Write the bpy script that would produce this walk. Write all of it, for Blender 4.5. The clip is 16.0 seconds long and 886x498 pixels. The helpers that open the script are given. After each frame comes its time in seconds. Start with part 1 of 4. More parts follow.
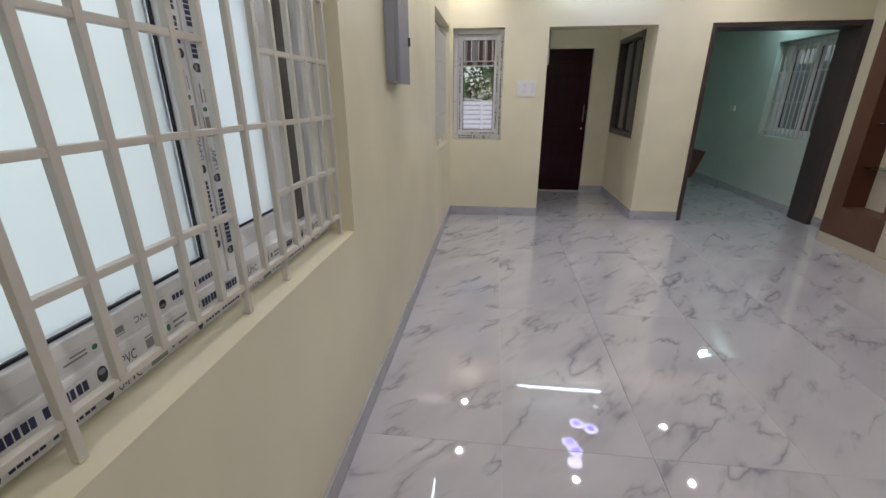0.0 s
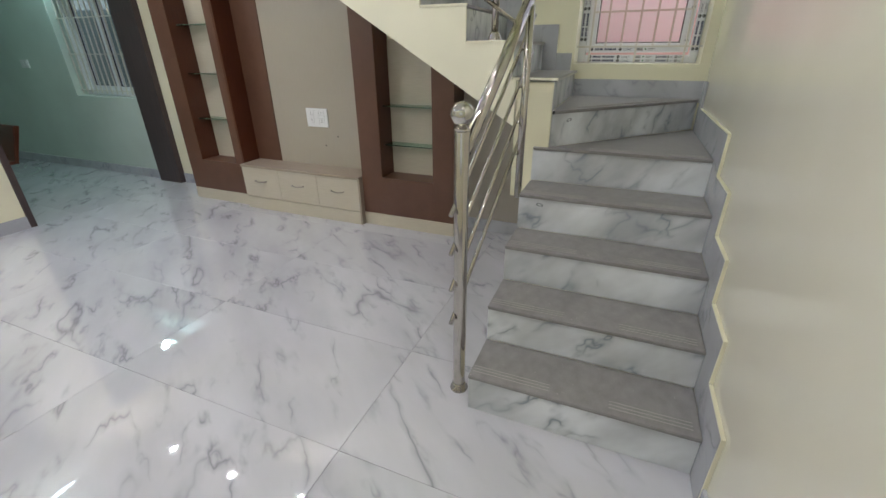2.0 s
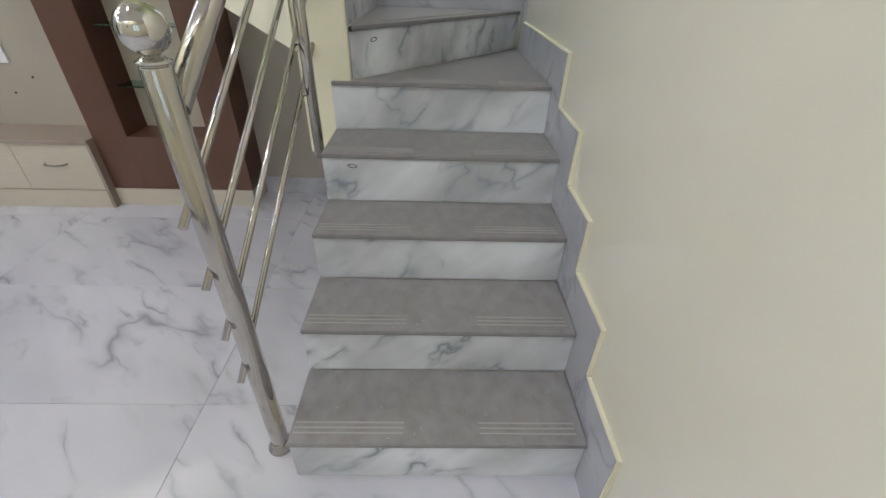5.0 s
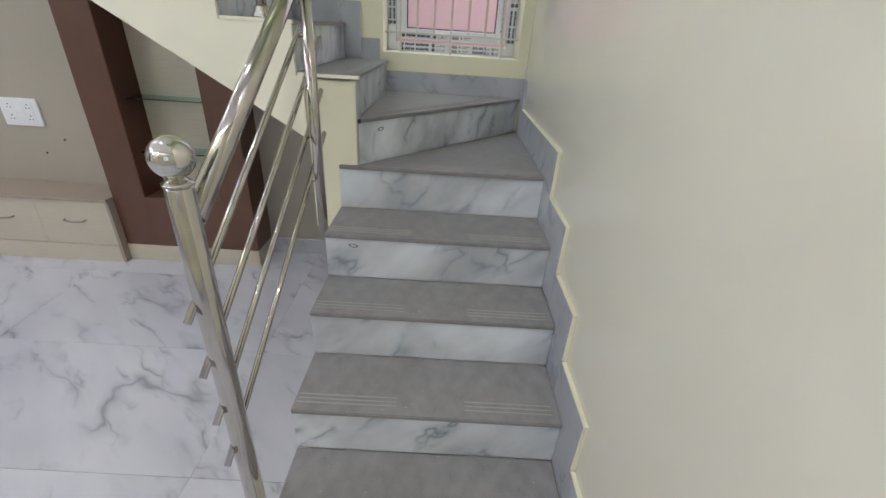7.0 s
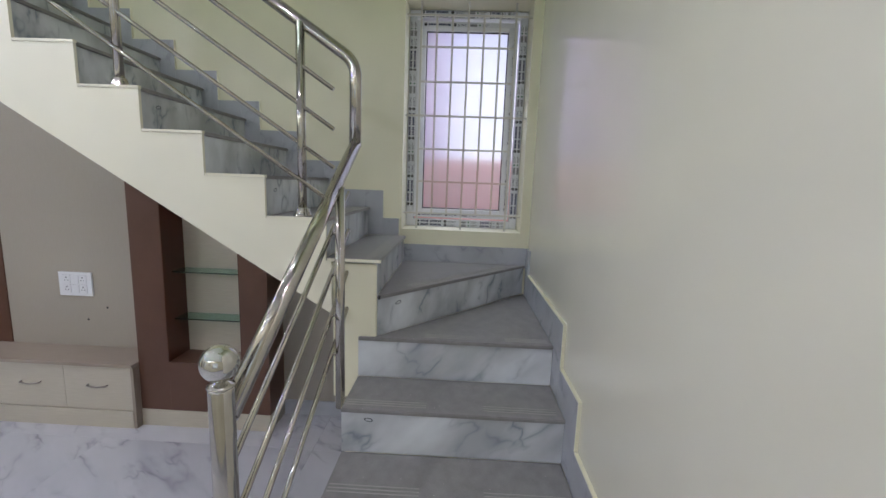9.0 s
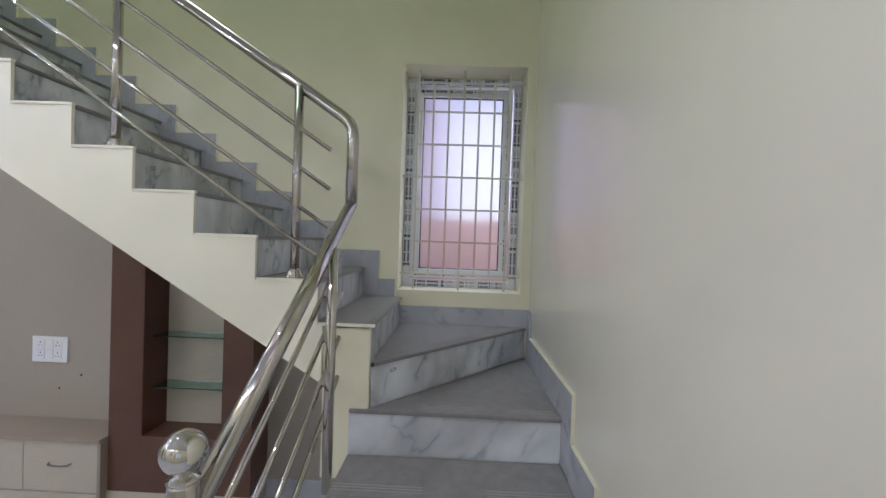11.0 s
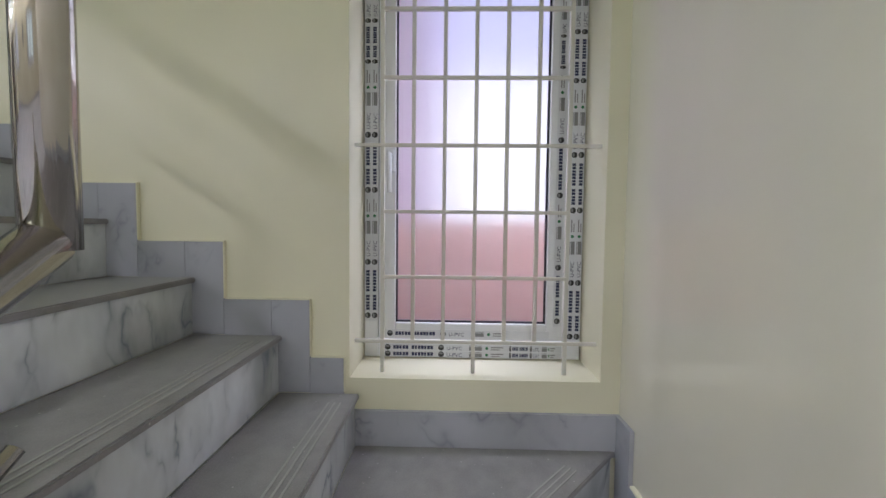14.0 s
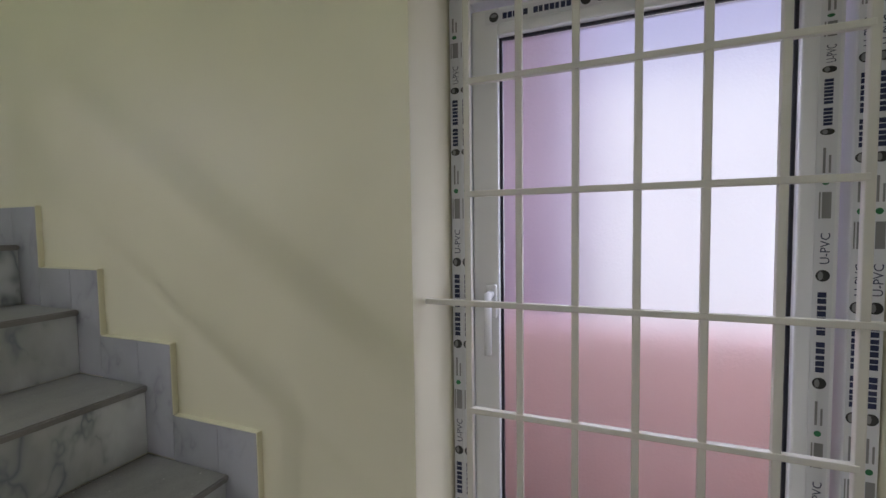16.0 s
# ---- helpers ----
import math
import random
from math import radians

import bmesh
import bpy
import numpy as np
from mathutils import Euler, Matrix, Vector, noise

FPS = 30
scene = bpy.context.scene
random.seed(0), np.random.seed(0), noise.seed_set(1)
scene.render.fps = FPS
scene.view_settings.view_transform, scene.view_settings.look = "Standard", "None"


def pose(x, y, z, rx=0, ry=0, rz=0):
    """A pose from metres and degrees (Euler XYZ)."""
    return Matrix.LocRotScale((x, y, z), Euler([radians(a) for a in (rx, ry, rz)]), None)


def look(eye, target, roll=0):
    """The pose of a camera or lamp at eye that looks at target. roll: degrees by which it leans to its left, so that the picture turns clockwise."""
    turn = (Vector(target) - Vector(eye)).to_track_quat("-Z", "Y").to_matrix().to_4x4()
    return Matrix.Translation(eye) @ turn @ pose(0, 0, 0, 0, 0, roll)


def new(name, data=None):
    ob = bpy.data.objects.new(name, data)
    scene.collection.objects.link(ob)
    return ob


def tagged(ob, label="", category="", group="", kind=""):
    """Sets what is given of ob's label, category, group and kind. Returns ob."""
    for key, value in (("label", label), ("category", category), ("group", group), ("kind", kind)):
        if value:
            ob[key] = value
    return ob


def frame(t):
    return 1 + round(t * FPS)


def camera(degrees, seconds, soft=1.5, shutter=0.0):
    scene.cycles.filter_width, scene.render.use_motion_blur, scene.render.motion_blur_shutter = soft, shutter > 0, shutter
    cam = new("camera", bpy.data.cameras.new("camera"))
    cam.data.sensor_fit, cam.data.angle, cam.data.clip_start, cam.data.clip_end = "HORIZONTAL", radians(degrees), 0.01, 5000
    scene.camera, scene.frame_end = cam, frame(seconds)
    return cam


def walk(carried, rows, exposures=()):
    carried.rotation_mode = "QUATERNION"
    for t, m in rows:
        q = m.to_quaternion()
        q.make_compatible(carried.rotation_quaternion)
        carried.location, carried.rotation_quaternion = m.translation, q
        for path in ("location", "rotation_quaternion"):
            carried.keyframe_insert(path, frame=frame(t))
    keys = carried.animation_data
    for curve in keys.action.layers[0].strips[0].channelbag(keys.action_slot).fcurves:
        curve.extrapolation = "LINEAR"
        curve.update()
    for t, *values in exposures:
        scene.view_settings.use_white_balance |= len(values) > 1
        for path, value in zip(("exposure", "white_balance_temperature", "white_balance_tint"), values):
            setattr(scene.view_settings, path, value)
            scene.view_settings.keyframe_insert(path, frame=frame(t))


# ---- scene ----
cam = camera(93.1, 16.0)
PATH = [
    (0, (0.528, -0.196, 1.369), (0.302, 1.671, 0.687), -0.1),
    (0.5, (0.541, 0.048, 1.354), (0.902, 1.878, 0.631), -0.5),
    (1, (0.571, 0.281, 1.367), (1.522, 1.86, 0.592), -0.5),
    (1.5, (0.776, 0.38, 1.329), (2.18, 1.547, 0.513), -0.8),
    (2, (0.976, 0.424, 1.331), (2.644, 1.114, 0.469), -0.4),
    (2.5, (1.164, 0.423, 1.296), (2.915, 0.734, 0.381), 0.4),
    (3, (1.35, 0.454, 1.28), (3.085, 0.53, 0.287), 0.7),
    (3.5, (1.478, 0.45, 1.249), (3.173, 0.423, 0.188), 1.3),
    (4, (1.559, 0.447, 1.216), (3.212, 0.388, 0.091), 1.6),
    (6.5, (1.546, 0.425, 1.335), (3.229, 0.375, 0.256), 4.0),
    (7, (1.562, 0.416, 1.375), (3.33, 0.391, 0.439), 3.8),
    (7.5, (1.566, 0.418, 1.42), (3.406, 0.42, 0.637), 3.4),
    (8, (1.544, 0.42, 1.454), (3.443, 0.451, 0.827), 2.8),
    (8.5, (1.524, 0.43, 1.485), (3.468, 0.481, 1.019), 2.4),
    (9, (1.499, 0.424, 1.52), (3.474, 0.492, 1.209), 2.1),
    (9.5, (1.476, 0.42, 1.554), (3.468, 0.498, 1.385), 2.1),
    (12, (1.841, 0.454, 1.507), (3.84, 0.511, 1.484), 2.0),
    (12.5, (2.08, 0.459, 1.507), (4.079, 0.504, 1.455), 1.4),
    (13, (2.395, 0.452, 1.516), (4.394, 0.472, 1.453), 1.2),
    (13.5, (2.625, 0.438, 1.599), (4.623, 0.467, 1.527), 1.0),
    (14, (2.829, 0.475, 1.674), (4.825, 0.522, 1.567), 0.6),
    (14.5, (2.96, 0.481, 1.777), (4.955, 0.573, 1.66), 0.3),
    (15, (3.111, 0.423, 1.875), (5.097, 0.617, 1.754), -0.1),
    (15.5, (3.218, 0.4, 1.96), (5.174, 0.8, 1.842), -0.6),
    (16, (3.351, 0.454, 2.041), (5.21, 1.184, 1.936), -0.8),
]
EXPOSURES = [(0, -0.23, 6100, 22), (0.5, -0.1, 6100, 31), (1.0, 0.2, 5900, 19), (1.5, 0.32, 5850, 15), (2.0, 0.36, 5900, 14), (3.5, 0.51, 5900, 15), (4.0, 0.5, 5750, 16), (6.5, 0.5, 5730, 16), (7.0, 0.5, 5620, 17), (8.5, 0.29, 5500, 18), (9.5, 0.13, 5400, 21), (12.0, 0.15, 5470, 21), (13.5, 0.32, 5350, 22), (14.5, 0.25, 5850, 22), (15.0, -0.03, 5750, 21), (15.5, -0.1, 5600, 23), (16.0, -0.14, 5700, 24)]
walk(cam, [(t, look(eye, target, roll)) for t, eye, target, roll in PATH], EXPOSURES)
# strengths of the sky, the sun and the lamps
SKY, SUN = 0.15, 3.3
SPOT, TUBEW, ROOMW, STAIRW, FOYW, WINW, ALLEY = 6.0, 4.5, 11.0, 14.0, 1.4, 4.0, 20.0
# ceiling accent lamps: x, y and whether violet
ACCENTS = ((1.73, 4.36, 1), (1.895, 4.285, 1), (1.585, 4.015, 1), (1.64, 3.895, 1), (1.60, 3.715, 0))

# ---- world, sun and large lights ----
world = bpy.data.worlds.new("sky_world")
scene.world = world
world.use_nodes = True
_wn = world.node_tree.nodes
_sky = _wn.new("ShaderNodeTexSky")
_sky.sky_type = "NISHITA"
_sky.sun_disc = False
_sky.sun_elevation = radians(34.7)
_sky.sun_rotation = radians(243.4)
world.node_tree.links.new(_sky.outputs[0], _wn["Background"].inputs[0])
_wn["Background"].inputs[1].default_value = SKY

sun_data = bpy.data.lights.new("sun", "SUN")
sun_data.energy, sun_data.angle, sun_data.color = SUN, radians(0.6), (1, 0.95, 0.88)
sun = new("sun", sun_data)
sun.matrix_world = look((-8, -4, 6.2), (0, 0, 0))


def area(name, x, y, z, size, watts, color=(1, 1, 1), size_y=None, turn=(0, 0, 0), shape=None):
    d = bpy.data.lights.new(name, "AREA")
    d.shape = shape or ("RECTANGLE" if size_y else "DISK")
    d.size, d.energy, d.color = size, watts, color
    if size_y:
        d.size_y = size_y
    ob = new(name, d)
    ob.matrix_world = pose(x, y, z, *turn)
    return ob


# ---- materials ----
def material(name, color, rough=0.5, metal=0.0, coat=0.0, spec=0.5):
    m = bpy.data.materials.new(name)
    m.use_nodes = True
    b = m.node_tree.nodes["Principled BSDF"]
    b.inputs["Base Color"].default_value = (*color, 1)
    b.inputs["Roughness"].default_value = rough
    b.inputs["Metallic"].default_value = metal
    b.inputs["Coat Weight"].default_value = coat
    b.inputs["Specular IOR Level"].default_value = spec
    return m


class Nodes:
    """Short hand for building node trees."""

    def __init__(self, m):
        self.t = m.node_tree
        self.b = m.node_tree.nodes["Principled BSDF"]

    def add(self, kind, **sockets):
        n = self.t.nodes.new(kind)
        for k, v in sockets.items():
            key = int(k[1:]) if k[0] == "i" and k[1:].isdigit() else k.replace("_", " ")
            if hasattr(v, "is_linked"):
                self.t.links.new(v, n.inputs[key])
            else:
                n.inputs[key].default_value = v
        return n

    def math(self, op, a, b=0.0, clamp=False):
        n = self.t.nodes.new("ShaderNodeMath")
        n.operation, n.use_clamp = op, clamp
        for i, v in enumerate((a, b)):
            if hasattr(v, "is_linked"):
                self.t.links.new(v, n.inputs[i])
            else:
                n.inputs[i].default_value = v
        return n.outputs[0]

    def ramp(self, fac, stops):
        n = self.t.nodes.new("ShaderNodeValToRGB")
        self.t.links.new(fac, n.inputs[0])
        e = n.color_ramp.elements
        while len(e) < len(stops):
            e.new(0.5)
        for el, (p, c) in zip(e, stops):
            el.position, el.color = p, (c, c, c, 1) if isinstance(c, (int, float)) else (*c, 1)
        return n.outputs[0]

    def mix(self, fac, a, b):
        n = self.t.nodes.new("ShaderNodeMix")
        n.data_type = "RGBA"
        for i, v in ((0, fac), (6, a), (7, b)):
            if hasattr(v, "is_linked"):
                self.t.links.new(v, n.inputs[i])
            else:
                n.inputs[i].default_value = v if i == 0 else (*v, 1)
        return n.outputs[2]

    def put(self, socket, v):
        self.t.links.new(v, self.b.inputs[socket])

    def bump(self, height, strength, distance=0.01):
        n = self.add("ShaderNodeBump", Strength=strength, Distance=distance, Height=height)
        self.t.links.new(n.outputs[0], self.b.inputs["Normal"])


def paint(name, color, rough=0.35, vary=0.05, bump=0.06):
    m = material(name, color, rough)
    n = Nodes(m)
    tc = n.add("ShaderNodeTexCoord").outputs["Object"]
    big = n.add("ShaderNodeTexNoise", Vector=tc, Scale=1.3, Detail=3.0, Roughness=0.55).outputs[0]
    fine = n.add("ShaderNodeTexNoise", Vector=tc, Scale=160.0, Detail=2.0).outputs[0]
    mid = n.add("ShaderNodeTexNoise", Vector=tc, Scale=9.0, Detail=4.0).outputs[0]
    dark = tuple(c * (1 - vary * 2) for c in color)
    light = tuple(min(1, c * (1 + vary)) for c in color)
    n.put("Base Color", n.mix(n.ramp(big, [(0.3, 0.0), (0.7, 1.0)]), dark, light))
    n.put("Roughness", n.math("ADD", n.math("MULTIPLY", mid, 0.06), rough - 0.03))
    n.bump(n.math("ADD", fine, n.math("MULTIPLY", mid, 0.5)), bump, 0.0015)
    return m


def marble(name, base, vein, rough, scale=1.0, density=0.5, angle=40.0, coat=0.0, cloud=0.06, axis=(0, 0, 1)):
    """Polished vitrified marble print: thin broken veins over faint clouds, shifted from piece to piece."""
    m = material(name, base, rough, coat=coat, spec=0.6)
    m.node_tree.nodes["Principled BSDF"].inputs["Coat Roughness"].default_value = 0.02
    n = Nodes(m)
    tc = n.add("ShaderNodeTexCoord").outputs["Object"]
    rnd = n.add("ShaderNodeObjectInfo").outputs["Random"]
    off = n.add("ShaderNodeCombineXYZ", X=n.math("MULTIPLY", rnd, 37.0), Y=n.math("MULTIPLY", rnd, 91.0), Z=n.math("MULTIPLY", rnd, 13.0)).outputs[0]
    add = n.t.nodes.new("ShaderNodeVectorMath")
    n.t.links.new(tc, add.inputs[0]), n.t.links.new(off, add.inputs[1])
    turned = n.add("ShaderNodeMapping", Vector=add.outputs[0], Rotation=tuple(radians(angle) * a for a in axis)).outputs[0]
    mp = n.add("ShaderNodeMapping", Vector=turned, Scale=(scale * 2.9, scale * 1.0, scale * 2.0))
    v = mp.outputs[0]
    veins = None
    for sc, width, offset in ((0.85, 0.0075, 0.0), (1.6, 0.009, 7.3)):
        sh = n.t.nodes.new("ShaderNodeVectorMath")
        n.t.links.new(v, sh.inputs[0])
        sh.inputs[1].default_value = (offset, offset * 2, offset)
        f = n.add("ShaderNodeTexNoise", Vector=sh.outputs[0], Scale=sc, Detail=4.0, Roughness=0.5, Distortion=0.15).outputs[0]
        ridge = n.math("ABSOLUTE", n.math("SUBTRACT", f, 0.5))
        line = n.ramp(ridge, [(0.0, 0.95), (width * 0.7, 0.65), (width * 1.9, 0.30), (width * 5.5, 0.0)])
        mask = n.add("ShaderNodeTexNoise", Vector=sh.outputs[0], Scale=sc * 1.8, Detail=3.0).outputs[0]
        mk = n.ramp(mask, [(density - 0.06, 0.0), (density + 0.10, 1.0)])
        part_ = n.math("MULTIPLY", line, mk)
        veins = part_ if veins is None else n.math("MAXIMUM", veins, part_)
    cl = n.add("ShaderNodeTexNoise", Vector=v, Scale=1.4, Detail=4.0).outputs[0]
    dull = tuple(c * (1 - cloud * 2.2) for c in base)
    col = n.mix(n.ramp(cl, [(0.35, 0.0), (0.65, 1.0)]), base, dull)
    n.put("Base Color", n.mix(veins, col, vein))
    sm = n.add("ShaderNodeTexNoise", Vector=tc, Scale=3.0, Detail=3.0).outputs[0]
    n.put("Roughness", n.math("ADD", n.math("MULTIPLY", sm, rough * 0.8), rough * 0.6))
    return m


WALL = paint("cream_wall_paint", (0.76, 0.725, 0.535), 0.38)
# satin stair wall: cool light on it is put in as less yellow
WALL_S = paint("satin_cool_lit_wall_paint", (0.74, 0.705, 0.585), 0.13, 0.03, 0.02)
STRINGER = paint("cream_stringer_paint", (0.79, 0.76, 0.60), 0.35)
CEIL = paint("white_ceiling_paint", (0.80, 0.80, 0.78), 0.6)
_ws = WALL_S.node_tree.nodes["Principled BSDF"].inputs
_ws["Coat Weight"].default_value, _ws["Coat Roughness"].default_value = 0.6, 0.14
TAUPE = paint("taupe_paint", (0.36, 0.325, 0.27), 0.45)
HALLP = paint("pale_green_paint", (0.52, 0.60, 0.54), 0.4)
FLOOR = marble("polished_floor_tile", (0.55, 0.547, 0.580), (0.26, 0.26, 0.285), 0.03, 1.0, 0.53, 38.0, 0.8)
JOINT = material("tile_joint", (0.50, 0.49, 0.49), 0.6)
RISER = marble("riser_marble", (0.75, 0.77, 0.785), (0.22, 0.25, 0.28), 0.08, 1.3, 0.505, 45.0, cloud=0.20, axis=(1, 0, 0))
SKIRT = marble("skirting_marble", (0.45, 0.455, 0.49), (0.27, 0.28, 0.31), 0.2, 1.5, 0.56, 60.0)


def tread_material():
    m = material("grey_tread_stone", (0.27, 0.245, 0.22), 0.42)
    n = Nodes(m)
    tc = n.add("ShaderNodeTexCoord").outputs["Object"]
    rnd = n.add("ShaderNodeObjectInfo").outputs["Random"]
    fine = n.add("ShaderNodeTexNoise", Vector=tc, Scale=300.0, Detail=3.0).outputs[0]
    mp = n.add("ShaderNodeMapping", Vector=tc, Scale=(5.0, 7.0, 5.0)).outputs[0]
    streak = n.add("ShaderNodeTexNoise", Vector=mp, Scale=3.0, Detail=5.0).outputs[0]
    dust = n.add("ShaderNodeTexVoronoi", Vector=tc, Scale=34.0, Randomness=1.0).outputs["Distance"]
    c = n.mix(n.ramp(streak, [(0.3, 0.0), (0.7, 1.0)]), (0.195, 0.185, 0.184), (0.268, 0.254, 0.250))
    c = n.mix(n.math("MULTIPLY", n.ramp(fine, [(0.4, 0.0), (0.7, 1.0)]), 0.25), c, (0.36, 0.34, 0.32))
    c = n.mix(n.ramp(dust, [(0.045, 0.85), (0.075, 0.0)]), c, (0.55, 0.53, 0.50))
    n.put("Base Color", c)
    n.put("Roughness", n.math("ADD", n.math("MULTIPLY", streak, 0.2), 0.32))
    n.bump(fine, 0.25, 0.001)
    return m


def laminate(name, c1, c2, rough, stretch=(2.0, 2.0, 40.0), vary=1.0):
    m = material(name, c1, rough)
    n = Nodes(m)
    tc = n.add("ShaderNodeTexCoord").outputs["Object"]
    mp = n.add("ShaderNodeMapping", Vector=tc, Scale=stretch).outputs[0]
    g = n.add("ShaderNodeTexNoise", Vector=mp, Scale=3.0, Detail=6.0, Roughness=0.6).outputs[0]
    big = n.add("ShaderNodeTexNoise", Vector=tc, Scale=2.0, Detail=2.0).outputs[0]
    f = n.math("ADD", n.math("MULTIPLY", g, 0.7), n.math("MULTIPLY", big, 0.3))
    n.put("Base Color", n.mix(n.ramp(f, [(0.35, 0.0), (0.65, 1.0)]), c1, c2))
    n.put("Roughness", n.math("ADD", n.math("MULTIPLY", g, 0.15), rough - 0.07))
    n.bump(g, 0.08, 0.001)
    return m


TREAD = tread_material()
GROOVE = material("pale_groove", (0.36, 0.345, 0.325), 0.7)
BROWN = laminate("brown_laminate", (0.100, 0.046, 0.027), (0.125, 0.060, 0.036), 0.38, (30.0, 2.0, 2.0))
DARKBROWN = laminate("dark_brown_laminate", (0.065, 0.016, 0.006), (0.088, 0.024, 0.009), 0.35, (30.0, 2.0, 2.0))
CREAMLAM = laminate("linen_laminate", (0.47, 0.42, 0.325), (0.53, 0.48, 0.38), 0.4, (3.0, 3.0, 60.0))
TOPLAM = laminate("taupe_top_laminate", (0.30, 0.245, 0.19), (0.36, 0.30, 0.235), 0.35, (60.0, 2.0, 3.0))
DOORFRAME = laminate("dark_door_frame", (0.045, 0.03, 0.032), (0.07, 0.048, 0.045), 0.35, (20.0, 20.0, 1.5))
MAHOGANY = laminate("polished_dark_wood", (0.012, 0.001, 0.004), (0.028, 0.002, 0.007), 0.14, (14.0, 14.0, 1.2))
MAHOGANY.node_tree.nodes["Principled BSDF"].inputs["Specular IOR Level"].default_value = 0.2
UPVC = paint("white_upvc", (0.78, 0.79, 0.80), 0.25, 0.01, 0.0)
BAR = paint("cream_grille_paint", (0.62, 0.60, 0.53), 0.35, 0.03, 0.02)
TAPE = paint("film_tape", (0.68, 0.69, 0.71), 0.35, 0.05, 0.0)
INK = material("dark_blue_print", (0.012, 0.018, 0.07), 0.4)
INKG = material("grey_print", (0.22, 0.22, 0.22), 0.4)
INKB = material("black_print", (0.02, 0.02, 0.022), 0.4)
RINGVEIN = material("dark_vein_print", (0.09, 0.10, 0.11), 0.3)
INKGREEN = material("green_print", (0.02, 0.16, 0.06), 0.4)
GASKET = material("black_gasket", (0.012, 0.012, 0.02), 0.5)
SWITCH = paint("white_switch_plastic", (0.80, 0.80, 0.80), 0.25, 0.01, 0.0)
GREYMETAL = paint("grey_enamel", (0.24, 0.25, 0.29), 0.4, 0.05, 0.02)
BRASS = material("brushed_steel_handle", (0.62, 0.58, 0.5), 0.25, 1.0)


HANDLE = material("dark_nickel_handle", (0.34, 0.31, 0.28), 0.3, 1.0)


def steel_material():
    m = material("polished_steel", (0.5, 0.46, 0.41), 0.1, 1.0)
    n = Nodes(m)
    tc = n.add("ShaderNodeTexCoord").outputs["Object"]
    g = n.add("ShaderNodeTexNoise", Vector=tc, Scale=25.0, Detail=5.0).outputs[0]
    n.put("Roughness", n.math("ADD", n.math("MULTIPLY", g, 0.06), 0.07))
    n.put("Base Color", n.mix(g, (0.46, 0.43, 0.39), (0.58, 0.55, 0.51)))
    return m


STEEL = steel_material()
MIRROR = material("mirror_steel", (0.60, 0.58, 0.54), 0.04, 1.0)


def glass_material(name, color, rough, bump=0.0):
    m = material(name, color, rough)
    n = Nodes(m)
    n.b.inputs["Transmission Weight"].default_value = 1.0
    n.b.inputs["IOR"].default_value = 1.45
    if bump:
        tc = n.add("ShaderNodeTexCoord").outputs["Object"]
        g = n.add("ShaderNodeTexNoise", Vector=tc, Scale=230.0, Detail=3.0).outputs[0]
        n.bump(g, bump, 0.003)
    return m


FROST = glass_material("frosted_glass", (0.93, 0.95, 0.96), 0.28, 0.20)
SMOOTHFROST = glass_material("smooth_frosted_glass", (0.93, 0.96, 0.95), 0.45, 0.0)
CLEAR = glass_material("clear_glass", (0.97, 0.98, 0.98), 0.0)
GREENGLASS = glass_material("green_shelf_glass", (0.55, 0.86, 0.76), 0.02)


def glow(name, color, strength):
    m = material(name, (0.8, 0.8, 0.8), 0.5)
    b = m.node_tree.nodes["Principled BSDF"]
    b.inputs["Emission Color"].default_value = (*color, 1)
    b.inputs["Emission Strength"].default_value = strength
    return m


# ---- mesh helpers ----
def mesh_from(bm, name, mat):
    me = bpy.data.meshes.new(name)
    bm.to_mesh(me)
    bm.free()
    for mm in (mat if isinstance(mat, (list, tuple)) else [mat]):
        me.materials.append(mm)
    return me


def part(name, bm, mat, parent=None, label="", at=None, kind="", smooth=False):
    me = mesh_from(bm, name, mat) if isinstance(bm, bmesh.types.BMesh) else bm
    if smooth:
        for p in me.polygons:
            p.use_smooth = True
    ob = new(name, me)
    if at is not None:
        ob.matrix_basis = at if isinstance(at, Matrix) else Matrix.Translation(at)
    if parent is not None:
        ob.parent = parent
    return tagged(ob, label, kind=kind)


def thing(name, label, category, group="", at=(0, 0, 0), kind=""):
    ob = new(name)
    ob.empty_display_size = 0.05
    ob.matrix_basis = at if isinstance(at, Matrix) else Matrix.Translation(at)
    return tagged(ob, label, category, group, kind)


def box(bm, x0, y0, z0, x1, y1, z1, bevel=0.0):
    vs = [bm.verts.new((x, y, z)) for x in (x0, x1) for y in (y0, y1) for z in (z0, z1)]
    fs = [bm.faces.new([vs[i] for i in f]) for f in ((0, 1, 3, 2), (4, 6, 7, 5), (0, 4, 5, 1), (2, 3, 7, 6), (0, 2, 6, 4), (1, 5, 7, 3))]
    if bevel:
        bmesh.ops.bevel(bm, geom=list({e for f in fs for e in f.edges}), offset=bevel, segments=2, affect="EDGES", profile=0.6)
    return bm


def boxbm(*a, bevel=0.0):
    return box(bmesh.new(), *a, bevel=bevel)


